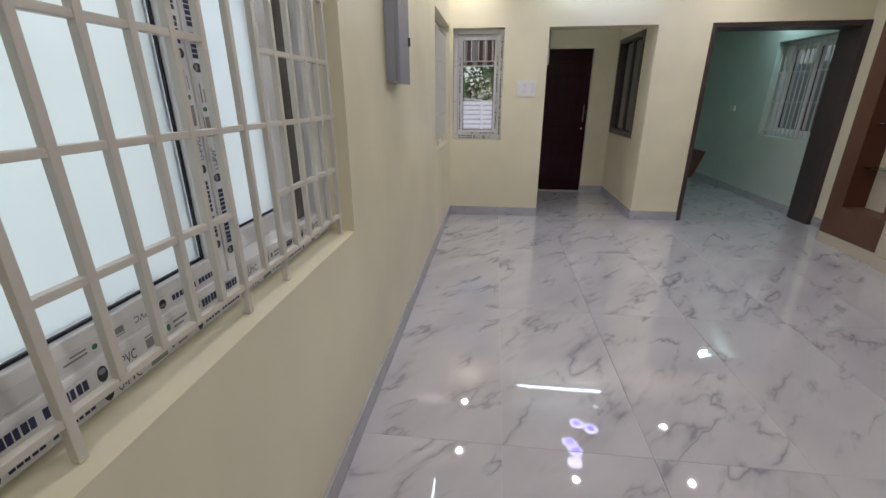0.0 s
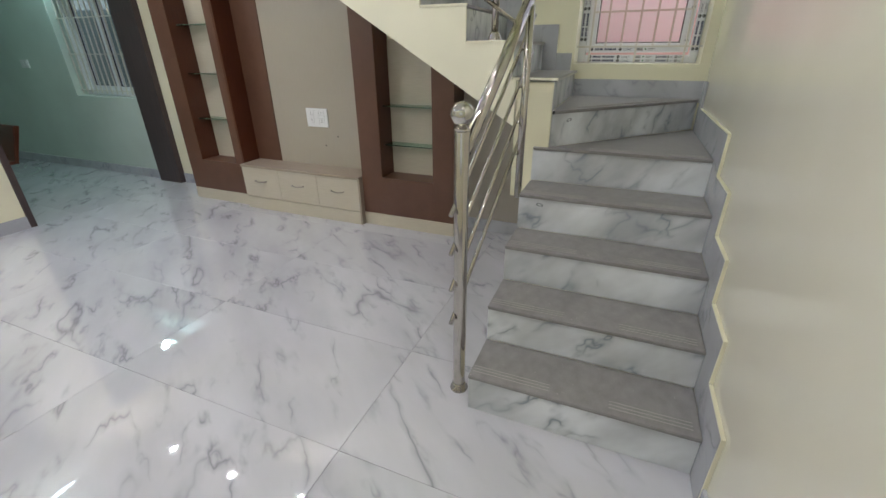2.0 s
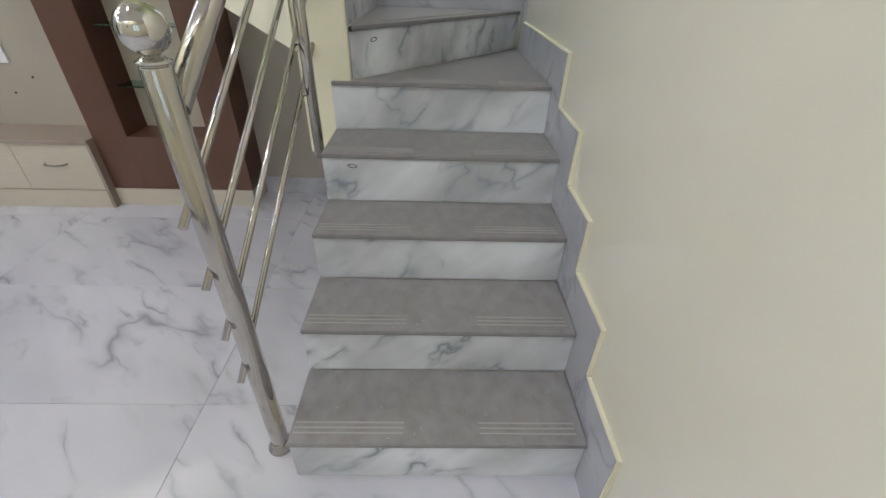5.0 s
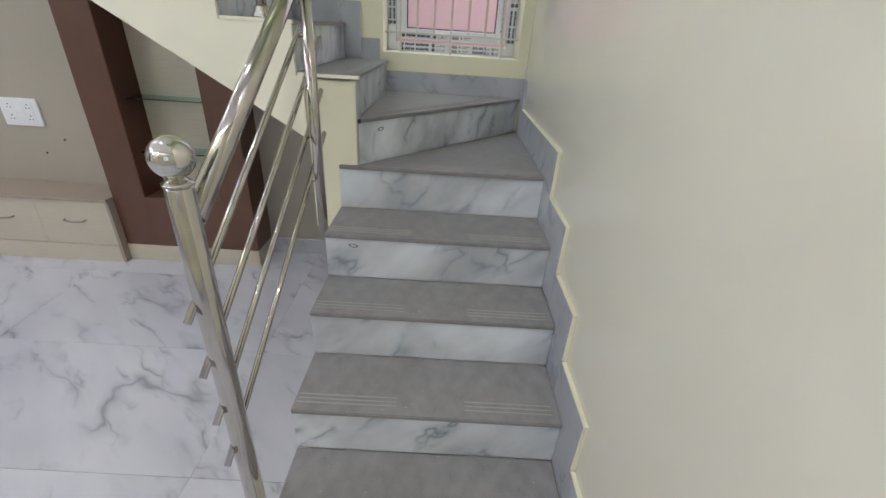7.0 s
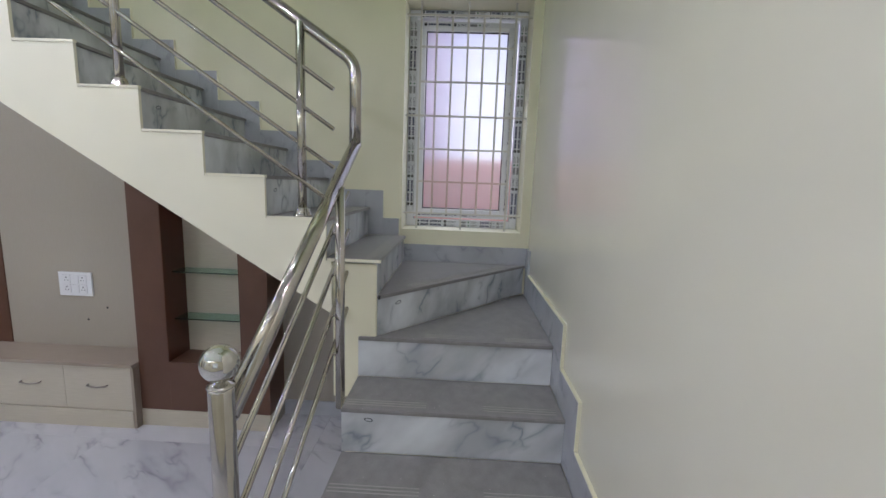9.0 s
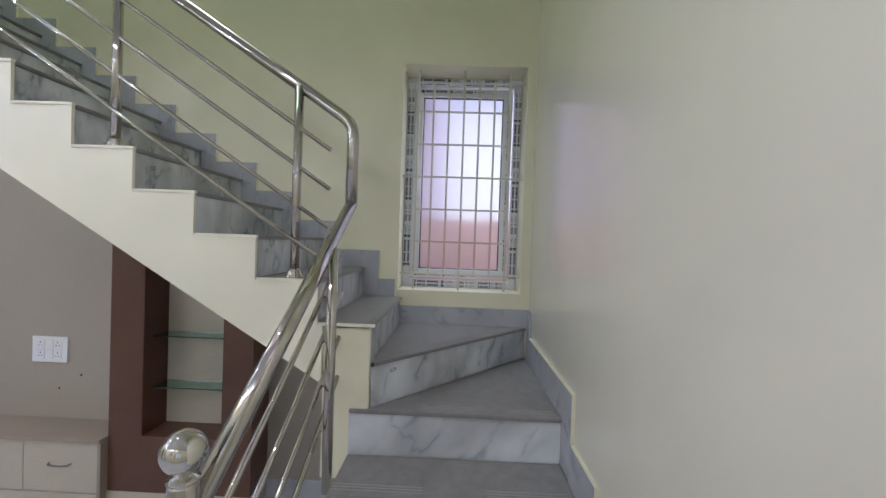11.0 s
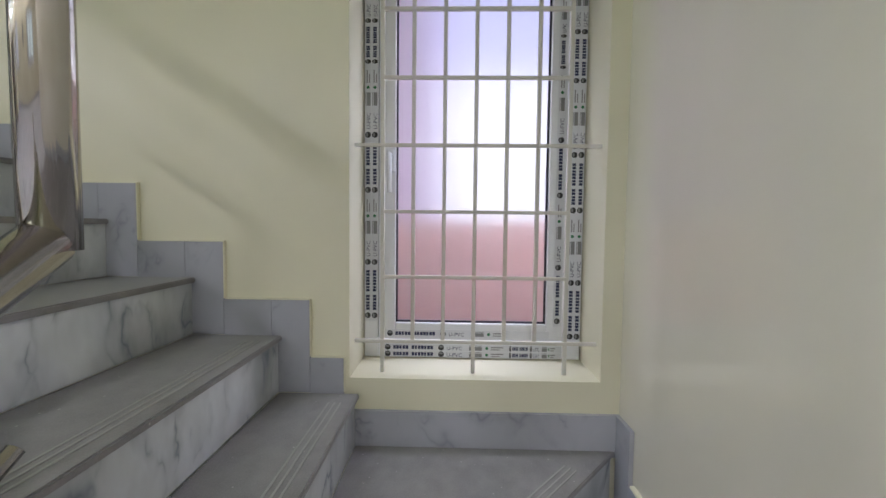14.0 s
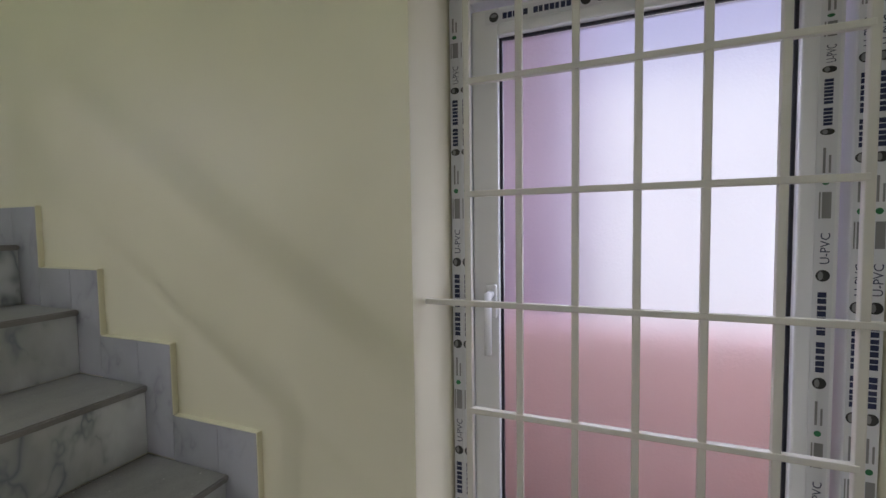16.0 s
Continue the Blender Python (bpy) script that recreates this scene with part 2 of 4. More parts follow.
def prism(bm, pts, axis, a, b, bevel=0.0):
    """Extrudes an outline of pairs along axis (0, 1 or 2) from a to b."""
    def at(p, v):
        q = list(p)
        q.insert(axis, v)
        return q
    lo = [bm.verts.new(at(p, a)) for p in pts]
    hi = [bm.verts.new(at(p, b)) for p in pts]
    n = len(pts)
    fs = [bm.faces.new(lo), bm.faces.new(hi[::-1])]
    for i in range(n):
        fs.append(bm.faces.new([lo[i], hi[i], hi[(i + 1) % n], lo[(i + 1) % n]]))
    bmesh.ops.recalc_face_normals(bm, faces=fs)
    if bevel:
        bmesh.ops.bevel(bm, geom=list({e for f in fs for e in f.edges}), offset=bevel, segments=2, affect="EDGES")
    return bm


def tube(bm, pts, r, seg=16, caps=True):
    """A round tube along points, mitred at the bends."""
    pts = [Vector(p) for p in pts]
    rings = []
    for i, p in enumerate(pts):
        d0 = (p - pts[i - 1]).normalized() if i else (pts[1] - p).normalized()
        d1 = (pts[i + 1] - p).normalized() if i < len(pts) - 1 else d0
        t = (d0 + d1).normalized()
        up = Vector((0, 0, 1)) if abs(t.z) < 0.95 else Vector((1, 0, 0))
        if rings:
            side = (prev_side - t * prev_side.dot(t)).normalized()
        else:
            side = t.cross(up).normalized()
        nor = t.cross(side).normalized()
        k = 1 / max(0.4, t.dot(d0))
        ring = []
        for j in range(seg):
            a = 2 * math.pi * j / seg
            v = side * math.cos(a) * r + nor * math.sin(a) * r
            bend = (d1 - d0)
            if bend.length > 1e-4:
                bd = bend.normalized()
                v += bd * v.dot(bd) * (k - 1)
            ring.append(bm.verts.new(p + v))
        rings.append(ring)
        prev_side = side
    for r0, r1 in zip(rings, rings[1:]):
        for j in range(seg):
            f = bm.faces.new([r0[j], r0[(j + 1) % seg], r1[(j + 1) % seg], r1[j]])
            f.smooth = True
    if caps:
        bm.faces.new(rings[0][::-1])
        bm.faces.new(rings[-1])
    bmesh.ops.recalc_face_normals(bm, faces=bm.faces[:])
    return bm


def lathe(bm, profile, x=0.0, y=0.0, seg=28):
    """Turns a profile of (radius, height) about the vertical through x, y."""
    rings = []
    for r, z in profile:
        rings.append([bm.verts.new((x + r * math.cos(2 * math.pi * j / seg), y + r * math.sin(2 * math.pi * j / seg), z)) for j in range(seg)])
    for r0, r1 in zip(rings, rings[1:]):
        for j in range(seg):
            bm.faces.new([r0[j], r0[(j + 1) % seg], r1[(j + 1) % seg], r1[j]]).smooth = True
    bm.faces.new(rings[0][::-1])
    bm.faces.new(rings[-1])
    return bm


def ring(bm, a0, b0, a1, b1, w, axis, c0, c1, bevel=0.0):
    """A rectangular frame of width w, standing across axis."""
    def bx(p, q, r, s):
        lo, hi = [p, q], [r, s]
        lo.insert(axis, c0), hi.insert(axis, c1)
        box(bm, *lo, *hi, bevel=bevel)
    bx(a0, b0, a0 + w, b1), bx(a1 - w, b0, a1, b1)
    bx(a0 + w, b0, a1 - w, b0 + w), bx(a0 + w, b1 - w, a1 - w, b1)
    return bm


# ---- the plan ----
YN = 4.86          # north wall, inner face
XE = 4.00          # east wall, inner face
CEILZ = 2.65
TOP = 5.6
YF = 6.33          # end wall of the foyer
XH = 4.12          # east wall of the next room
T = 0.23


def wall(name, axis, c0, c1, a0, a1, z0, z1, holes, mat, label):
    """A wall across axis (0: faces x, 1: faces y), from a0 to a1, with holes (a, b, z0, z1)."""
    cuts_a = sorted({a0, a1, *[h[0] for h in holes], *[h[1] for h in holes]})
    cuts_z = sorted({z0, z1, *[h[2] for h in holes], *[h[3] for h in holes]})
    bm = bmesh.new()
    seen = {}

    def v(c, a, z):
        k = (round(c, 5), round(a, 5), round(z, 5))
        if k not in seen:
            seen[k] = bm.verts.new((c, a, z) if axis == 0 else (a, c, z))
        return seen[k]

    def solid(i, j):
        if not (0 <= i < len(cuts_a) - 1 and 0 <= j < len(cuts_z) - 1):
            return False
        ma, mz = (cuts_a[i] + cuts_a[i + 1]) / 2, (cuts_z[j] + cuts_z[j + 1]) / 2
        return not any(h[0] < ma < h[1] and h[2] < mz < h[3] for h in holes)

    for i in range(len(cuts_a) - 1):
        for j in range(len(cuts_z) - 1):
            if not solid(i, j):
                continue
            a, b, c, d = cuts_a[i], cuts_a[i + 1], cuts_z[j], cuts_z[j + 1]
            for cc in (c0, c1):
                bm.faces.new([v(cc, a, c), v(cc, b, c), v(cc, b, d), v(cc, a, d)])
            for di, dj, p, q in ((-1, 0, (a, c), (a, d)), (1, 0, (b, c), (b, d)), (0, -1, (a, c), (b, c)), (0, 1, (a, d), (b, d))):
                if not solid(i + di, j + dj):
                    bm.faces.new([v(c0, *p), v(c0, *q), v(c1, *q), v(c1, *p)])
    bmesh.ops.recalc_face_normals(bm, faces=bm.faces[:])
    return part(name, bm, mat, None, label, kind="structure")


W1 = (0.07, 1.312, 0.878, 2.07)
W2 = (3.64, 4.80, 0.90, 2.07)
WN = (0.03, 0.587, 0.895, 2.066)
WS = (0.055, 0.766, 1.240, 2.54)
WHL = (5.15, 6.27, 0.87, 2.02)
FOY = (1.055, 2.153, -0.1, 2.062)
HAL = (2.67, 4.115, -0.1, 2.07)
FWIN = (5.25, 6.28, 0.89, 2.08)

wall_w = wall("wall_west", 0, -T, 0.0, -3.2, YN + T, -0.1, CEILZ + 0.33, [W1, W2], WALL, "cream painted wall with two grilled windows")
wall_n = wall("wall_north", 1, YN, YN + T, 0.0, XE + T, -0.1, CEILZ + 0.33, [WN, FOY, (HAL[0], 4.12, HAL[2], HAL[3])], WALL, "cream painted wall with window and two openings")
wall_r = wall("wall_east_recess", 0, 4.12, XE + T, 4.30, YN, -0.1, TOP, [], WALL, "cream painted wall beside the wide doorway")
wall_e = wall("wall_east", 0, XE, XE + 0.265, -0.23, 4.299, -0.1, TOP, [WS], WALL, "cream painted stairwell wall with a tall grilled window")
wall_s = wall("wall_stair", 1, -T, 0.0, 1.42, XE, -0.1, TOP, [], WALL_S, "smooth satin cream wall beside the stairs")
wall_s2 = wall("wall_south", 1, -3.2 - T, -3.2, -T, XE + T, -0.1, CEILZ + 0.33, [], WALL, "plain cream wall of the dining end")
wall_e2 = wall("wall_dining", 0, XE, XE + T, -3.2, -0.23, -0.1, CEILZ + 0.33, [], WALL, "plain cream wall of the dining end")
wall_f1 = wall("wall_foyer_side", 0, FOY[0] - 0.12, FOY[0] - 0.004, YN + T, YF, -0.1, CEILZ, [], WALL, "cream foyer side wall")
wall_f2 = wall("wall_foyer_inner", 0, 2.153, 2.27, YN + T, YF, -0.1, CEILZ, [FWIN], WALL, "cream foyer wall with a dark framed opening")
wall_f3 = wall("wall_foyer_end", 1, YF, YF + T, 0.9, 2.27, -0.1, CEILZ, [(1.05, 1.83, -0.1, 1.99)], WALL, "cream foyer end wall round the main door")
wall_h1 = wall("wall_room_east", 0, XH, XH + T, YN + T, 8.6, -0.1, CEILZ + 0.1, [WHL], HALLP, "pale green painted room wall with a grilled window")
wall_h2 = wall("wall_room_north", 1, 8.6, 8.6 + T, 2.0, XH + T, -0.1, CEILZ + 0.1, [], HALLP, "pale green painted room wall")
wall_h3 = wall("wall_room_west", 0, 2.15, 2.27, YF + T, 8.6, -0.1, CEILZ + 0.1, [], HALLP, "pale green painted room wall")

# ceilings and slabs
def slab(name, boxes, mat, label):
    bm = bmesh.new()
    for b in boxes:
        box(bm, *b)
    return part(name, bm, mat, None, label, kind="structure")


VX = 3.12
slab("ceiling", [(0, -3.2, CEILZ, 1.9, YN, CEILZ + 0.33), (1.9, 0.95, CEILZ, VX, YN, CEILZ + 0.33), (1.9, -3.2, CEILZ, XE, -0.23, CEILZ + 0.33), (VX, 3.39, CEILZ, XE, YN, CEILZ + 0.33), (XE, 4.30, CEILZ, 4.119, YN - 0.001, CEILZ + 0.33)], CEIL, "white painted ceiling")
slab("ceiling", [(0.9, YN + T, CEILZ, 2.27, YF + T, CEILZ + 0.1)], CEIL, "white foyer ceiling")
slab("ceiling", [(2.0, YN + T, CEILZ + 0.1, XH + T, 8.6, CEILZ + 0.2)], CEIL, "white ceiling of the next room")
slab("ceiling", [(1.7, -T, TOP, XE + T, YN, TOP + 0.15)], CEIL, "white ceiling over the stairwell")
slab("wall_upper", [(1.7, -T, CEILZ + 0.332, 1.9, 0.95, TOP), (1.7, 4.6, CEILZ + 0.332, XE, 4.75, TOP), (1.7, 0.95, CEILZ + 0.332, 1.9, 4.6, TOP)], WALL, "cream painted upper walls of the stairwell")

floor_base = slab("floor", [(-T, -3.4, -0.12, XH + T, 8.8, -0.006)], JOINT, "glossy white marble print floor tiles with grey veins")
slab("ground", [(-400, -400, -0.6, 400, 400, -0.45)], paint("dusty_ground", (0.45, 0.42, 0.36), 0.9, 0.1, 0.3), "dusty plain ground outside")
# ---- staircase ----
def staircase():
    st = thing("staircase", "winder staircase with grey stone treads and white marble risers", "staircase", at=(2.18, 0, 0))
    o = Vector((2.18, 0, 0))
    nx = [2.183, 2.425, 2.667, 2.895, 3.150]
    zz = [0.175, 0.35, 0.525, 0.70, 0.875]
    yl, tt, lip = 0.822, 0.015, 0.012
    ye = [0.735] + [0.953 + 0.2435 * i for i in range(11)]
    ze = [1.200] + [1.363 + 0.1615 * i for i in range(11)]
    xl = 3.163

    def piece(name, pts, axis, a, b, mat, bevel=0.003, label=""):
        bm = prism(bmesh.new(), pts, axis, a, b, bevel)
        c = Vector((sum(v.co.x for v in bm.verts), sum(v.co.y for v in bm.verts), sum(v.co.z for v in bm.verts))) / len(bm.verts)
        bmesh.ops.translate(bm, verts=bm.verts[:], vec=-c)
        part(name, bm, mat, st, label, at=c - o)

    def grooves(a, b, n, length):
        """Three shallow pale lines beside the nosing from a to b, set back along n; two runs with a gap."""
        a, b, n = Vector(a), Vector(b), Vector(n)
        d = (b - a)
        for k in range(3):
            s = n * (0.035 + 0.016 * k)
            for f0, f1 in ((0.03, 0.36), (0.62, 0.99)) if length > 0.6 else ((0.06, 0.92),):
                p, q = a + d * f0 + s, a + d * f1 + s
                w = n * 0.0022
                bm = bmesh.new()
                vs = [bm.verts.new(v) for v in (p - w, q - w, q + w, p + w)]
                up = Vector((0, 0, 0.0016))
                vt = [bm.verts.new(v.co + up) for v in vs]
                bm.faces.new(vt)
                for i in range(4):
                    bm.faces.new([vs[i], vs[(i + 1) % 4], vt[(i + 1) % 4], vt[i]])
                bmesh.ops.recalc_face_normals(bm, faces=bm.faces[:])
                yield bm, -o

    def lay_grooves(*a):
        for bm, off in grooves(*a):
            part("groove", bm, GROOVE, st, at=off)

    # straight flight
    for i in range(5):
        x, z = nx[i], zz[i]
        z0 = zz[i - 1] if i else 0.0
        piece("riser", [(x + lip, z0), (x + lip + 0.018, z0), (x + lip + 0.018, z - tt), (x + lip, z - tt)], 1, 0.014, yl, RISER, 0.0)
        if i < 4:
            x1 = nx[i + 1] + lip
            piece("tread", [(x, 0.014), (x1 - 0.001, 0.014), (x1 - 0.001, yl), (x, yl)], 2, z - tt, z, TREAD)
            if i < 4:
                lay_grooves((x, 0.014, z), (x, yl, z), (1, 0, 0), 0.8)
    # winders: one triangle each side of the diagonal
    p = (3.170, 0.734)
    corner = (XE - 0.014, 0.014)
    piece("tread", [(nx[4], 0.014), (corner[0], corner[1]), (p[0] + 0.01, p[1] + 0.01), (3.176, yl - 0.002), (nx[4], yl - 0.002)], 2, 0.875 - tt, 0.875, TREAD)
    lay_grooves((nx[4], 0.014, 0.875), (nx[4], 0.55, 0.875), (1, 0, 0), 0.7)
    d = Vector((corner[0] - p[0], corner[1] - p[1], 0)).normalized()
    n = Vector((-d.y, d.x, 0))
    q0, q1 = Vector((*p, 0)) + n * lip, Vector((*corner, 0)) + n * lip
    piece("riser", [(q0.x, q0.y), (q1.x, q1.y), (q1.x + n.x * 0.018, q1.y + n.y * 0.018), (q0.x + n.x * 0.018, q0.y + n.y * 0.018)], 2, 0.875, 1.05 - tt, RISER, 0.0)
    piece("tread", [p, corner, (corner[0], ye[0] + lip), (p[0], ye[0] + lip)], 2, 1.05 - tt, 1.05, TREAD)
    lay_grooves((p[0] + 0.15 * d.x, p[1] + 0.15 * d.y, 1.05), (corner[0] - 0.1 * d.x, corner[1] - 0.1 * d.y, 1.05), (n.x, n.y, 0), 0.5)
    # upper flight
    for i in range(12):
        y, z = ye[i], ze[i]
        z0 = ze[i - 1] if i else 1.05
        y1 = ye[i + 1] + lip if i < 11 else y + 0.5
        piece("riser", [(y + lip, z0), (y + lip + 0.018, z0), (y + lip + 0.018, z - tt), (y + lip, z - tt)], 0, xl + 0.004, XE - 0.014, RISER, 0.0)
        if i < 11:
            piece("tread", [(xl + 0.001, y), (XE - 0.014, y), (XE - 0.014, y1 - 0.001), (xl + 0.001, y1 - 0.001)], 2, z - tt, z, TREAD)
            if i == 0 or i == 1:
                lay_grooves((xl, y, z), (XE - 0.014, y, z), (0, 1, 0), 0.5)
            piece("nosing_strip", [(xl - 0.018, y - 0.005), (xl - 0.0005, y - 0.005), (xl - 0.0005, ye[i + 1] - 0.0055), (xl - 0.018, ye[i + 1] - 0.0055)], 2, z - 0.009, z + 0.002, STRINGER, 0.001)
    # body of the upper flight, sawtooth above and sloping soffit below
    pts = [(0.9305, 0.970), (0.9305, ze[0] - tt - 0.002)]
    for i in range(11):
        pts += [(ye[i + 1] + lip + 0.02, ze[i] - tt - 0.002), (ye[i + 1] + lip + 0.02, ze[i + 1] - tt - 0.002)]
    pts += [(3.60, ze[11] - tt - 0.002), (3.60, 2.60)]
    bm = prism(bmesh.new(), pts, 0, xl + 0.001, XE - 0.002)
    bmesh.ops.translate(bm, verts=bm.verts[:], vec=-o)
    part("soffit_slab", bm, STRINGER, st)
    pts = [(0.9305, 0.970), (0.9305, ze[0] - 0.0095)]
    for i in range(11):
        pts += [(ye[i + 1], ze[i] - 0.0095), (ye[i + 1], ze[i + 1] - 0.0095)]
    pts += [(3.60, ze[11] - 0.0095), (3.60, 2.60)]
    bm = prism(bmesh.new(), pts, 0, xl - 0.0135, xl + 0.0005)
    bmesh.ops.translate(bm, verts=bm.verts[:], vec=-o)
    part("stringer", bm, STRINGER, st, "smooth pale cream plastered stair side")
    # body of the lower flight and winders
    pts = [(nx[0] + lip + 0.02, 0.0)]
    for i in range(5):
        pts += [(nx[i] + lip + 0.02, (zz[i - 1] if i else 0.0) - (tt + 0.002 if i else 0)), (nx[i] + lip + 0.02, zz[i] - tt - 0.002)]
    pts += [(3.20, 0.875 - tt - 0.002), (3.20, 0.60), (2.45, 0.0)]
    bm = prism(bmesh.new(), pts[1:], 1, 0.012, yl - 0.006)
    bmesh.ops.translate(bm, verts=bm.verts[:], vec=-o)
    part("flight_body", bm, STRINGER, st)
    bm = bmesh.new()
    prism(bm, [(3.202, 0.012), (XE - 0.002, 0.012), (XE - 0.002, 0.745), (3.202, 0.745)], 2, 0.60, 0.875 - tt - 0.002)
    prism(bm, [(p[0] + 0.035, 0.745), (XE - 0.002, 0.06), (XE - 0.002, 0.745)], 2, 0.855, 1.05 - tt - 0.002)
    bmesh.ops.translate(bm, verts=bm.verts[:], vec=-o)
    part("winder_body", bm, STRINGER, st)
    # pier at the turn
    bm = prism(bmesh.new(), [(xl, 0.748), (xl + 0.1, 0.748), (xl + 0.1, 0.928), (xl, 0.929)], 2, 0.60, ze[0] - tt - 0.003, 0.003)
    bmesh.ops.translate(bm, verts=bm.verts[:], vec=-o)
    part("pier", bm, WALL, st, "cream plastered pier at the turn")
    # small printed ring veins on the riser stone, and the chipped corner at the turn
    def ring_mark(c, u, out, r=0.011):
        bm = bmesh.new()
        c, u, out = Vector(c), Vector(u), Vector(out)
        w = Vector((0, 0, 1))
        a0, a1 = [], []
        for k in range(16):
            a = 2 * math.pi * k / 16
            wob = 1 + 0.18 * math.sin(2 * a + 0.7)
            for lst, rr in ((a0, r * wob), (a1, r * wob - 0.0042)):
                lst.append(bm.verts.new(c + u * (rr * 1.35 * math.cos(a)) + w * (rr * 0.8 * math.sin(a)) + out * 0.0005 - o))
        for k in range(16):
            bm.faces.new([a0[k], a0[(k + 1) % 16], a1[(k + 1) % 16], a1[k]])
        part("ring_vein", bm, RINGVEIN, st)
    for i in (3, 5):
        if i == 3:
            ring_mark((nx[3] + lip, 0.722, 0.655), (0, 1, 0), (-1, 0, 0))
    m_ = Vector((p[0], p[1], 0)).lerp(Vector((*corner, 0)), 0.10) + n * lip
    ring_mark((m_.x, m_.y, 1.0), d, -n)
    for i in (2, 4, 7):
        ring_mark((xl + 0.11, ye[i] + lip, ze[i] - 0.06), (1, 0, 0), (0, -1, 0))
    piece("chipped_corner", [(p[0] - 0.003, p[1] + 0.002), (p[0] + 0.004, p[1] - 0.002), (p[0] + 0.003, p[1] + 0.006), (p[0] - 0.002, p[1] + 0.008)], 2, 1.035, 1.0508, INKB, 0.0)
    # skirting
    h = 0.13
    k = 0.0
    for i in range(5):
        x, z = nx[i], zz[i]
        x1 = nx[i + 1] if i < 4 else XE - 0.014
        zb = zz[i - 1] if i else 0.0
        xa = x - 0.112
        if i < 4:
            outline = [(xa, zb + (h if i else 0.0) + 0.0), (xa, z + h), (nx[i + 1] - 0.114, z + h), (nx[i + 1] - 0.114, z - 0.02), (x + 0.02, z - 0.02), (x + 0.02, zb - (0.0 if i == 0 else 0.02))]
            if i == 0:
                outline = [(xa, 0.0), (xa, z + h), (nx[1] - 0.114, z + h), (nx[1] - 0.114, z - 0.02), (x + 0.02, z - 0.02), (x + 0.02, 0.0)]
            else:
                outline = [(xa, zb - 0.0), (xa, z + h), (nx[i + 1] - 0.114, z + h), (nx[i + 1] - 0.114, z - 0.02), (x + 0.02, z - 0.02), (x + 0.02, zb)]
        else:
            outline = [(xa, zb), (xa, z + h), (XE - 0.105, z + h), (XE - 0.105, z - 0.02), (x + 0.02, z - 0.02), (x + 0.02, zb)]
        piece("skirting_piece", outline, 1, 0.0015, 0.013, SKIRT, 0.0)
        xn = (nx[i + 1] - 0.114) if i < 4 else XE - 0.105
        z2 = zb + h + 0.006 if i else 0.0
        piece("plaster_bead", [(xa - 0.006, z2), (xa - 0.006, z + h + 0.006), (xn - 0.006, z + h + 0.006), (xn - 0.006, z + h + 0.0005), (xa - 0.0005, z + h + 0.0005), (xa - 0.0005, z2)], 1, 0.0005, 0.0120, WALL, 0.0)
    piece("skirting_piece", [(XE - 0.104, 0.855), (XE - 0.104, 1.15), (XE - 0.0145, 1.15), (XE - 0.0145, 0.855)], 1, 0.0015, 0.013, SKIRT, 0.0)
    piece("skirting_piece", [(0.0015, 1.03), (0.0015, 1.15), (ye[0] + 0.02, 1.15), (ye[0] + 0.02, 1.03)], 0, XE - 0.0135, XE - 0.0015, SKIRT, 0.0)
    hu = 0.10
    for i in range(11):
        y, z = ye[i], ze[i]
        zb = ze[i - 1] if i else 1.05
        ya = y - 0.077 if i else 0.780
        yb = ye[i + 1] - 0.0785
        if i:
            piece("skirting_piece", [(ya, zb + 0.0), (ya, z + hu), (y + 0.03, z + hu), (y + 0.03, zb)], 0, XE - 0.0135, XE - 0.0015, SKIRT, 0.0)
            ym = y + 0.0312
        else:
            ym = ya
        piece("skirting_piece", [(ym, z - 0.02), (ym, z + hu), (yb, z + hu), (yb, z - 0.02)], 0, XE - 0.0135, XE - 0.0015, SKIRT, 0.0)
        piece("plaster_bead", [(ya - 0.003, (zb if i else z) + (hu if i else 0.0) + 0.003), (ya - 0.003, z + hu + 0.003), (yb - 0.003, z + hu + 0.003), (yb - 0.003, z + hu + 0.0005), (ya - 0.0005, z + hu + 0.0005), (ya - 0.0005, (zb if i else z) + (hu if i else 0.0) + 0.003)], 0, XE - 0.0128, XE - 0.0005, WALL, 0.0)
    return st


staircase()


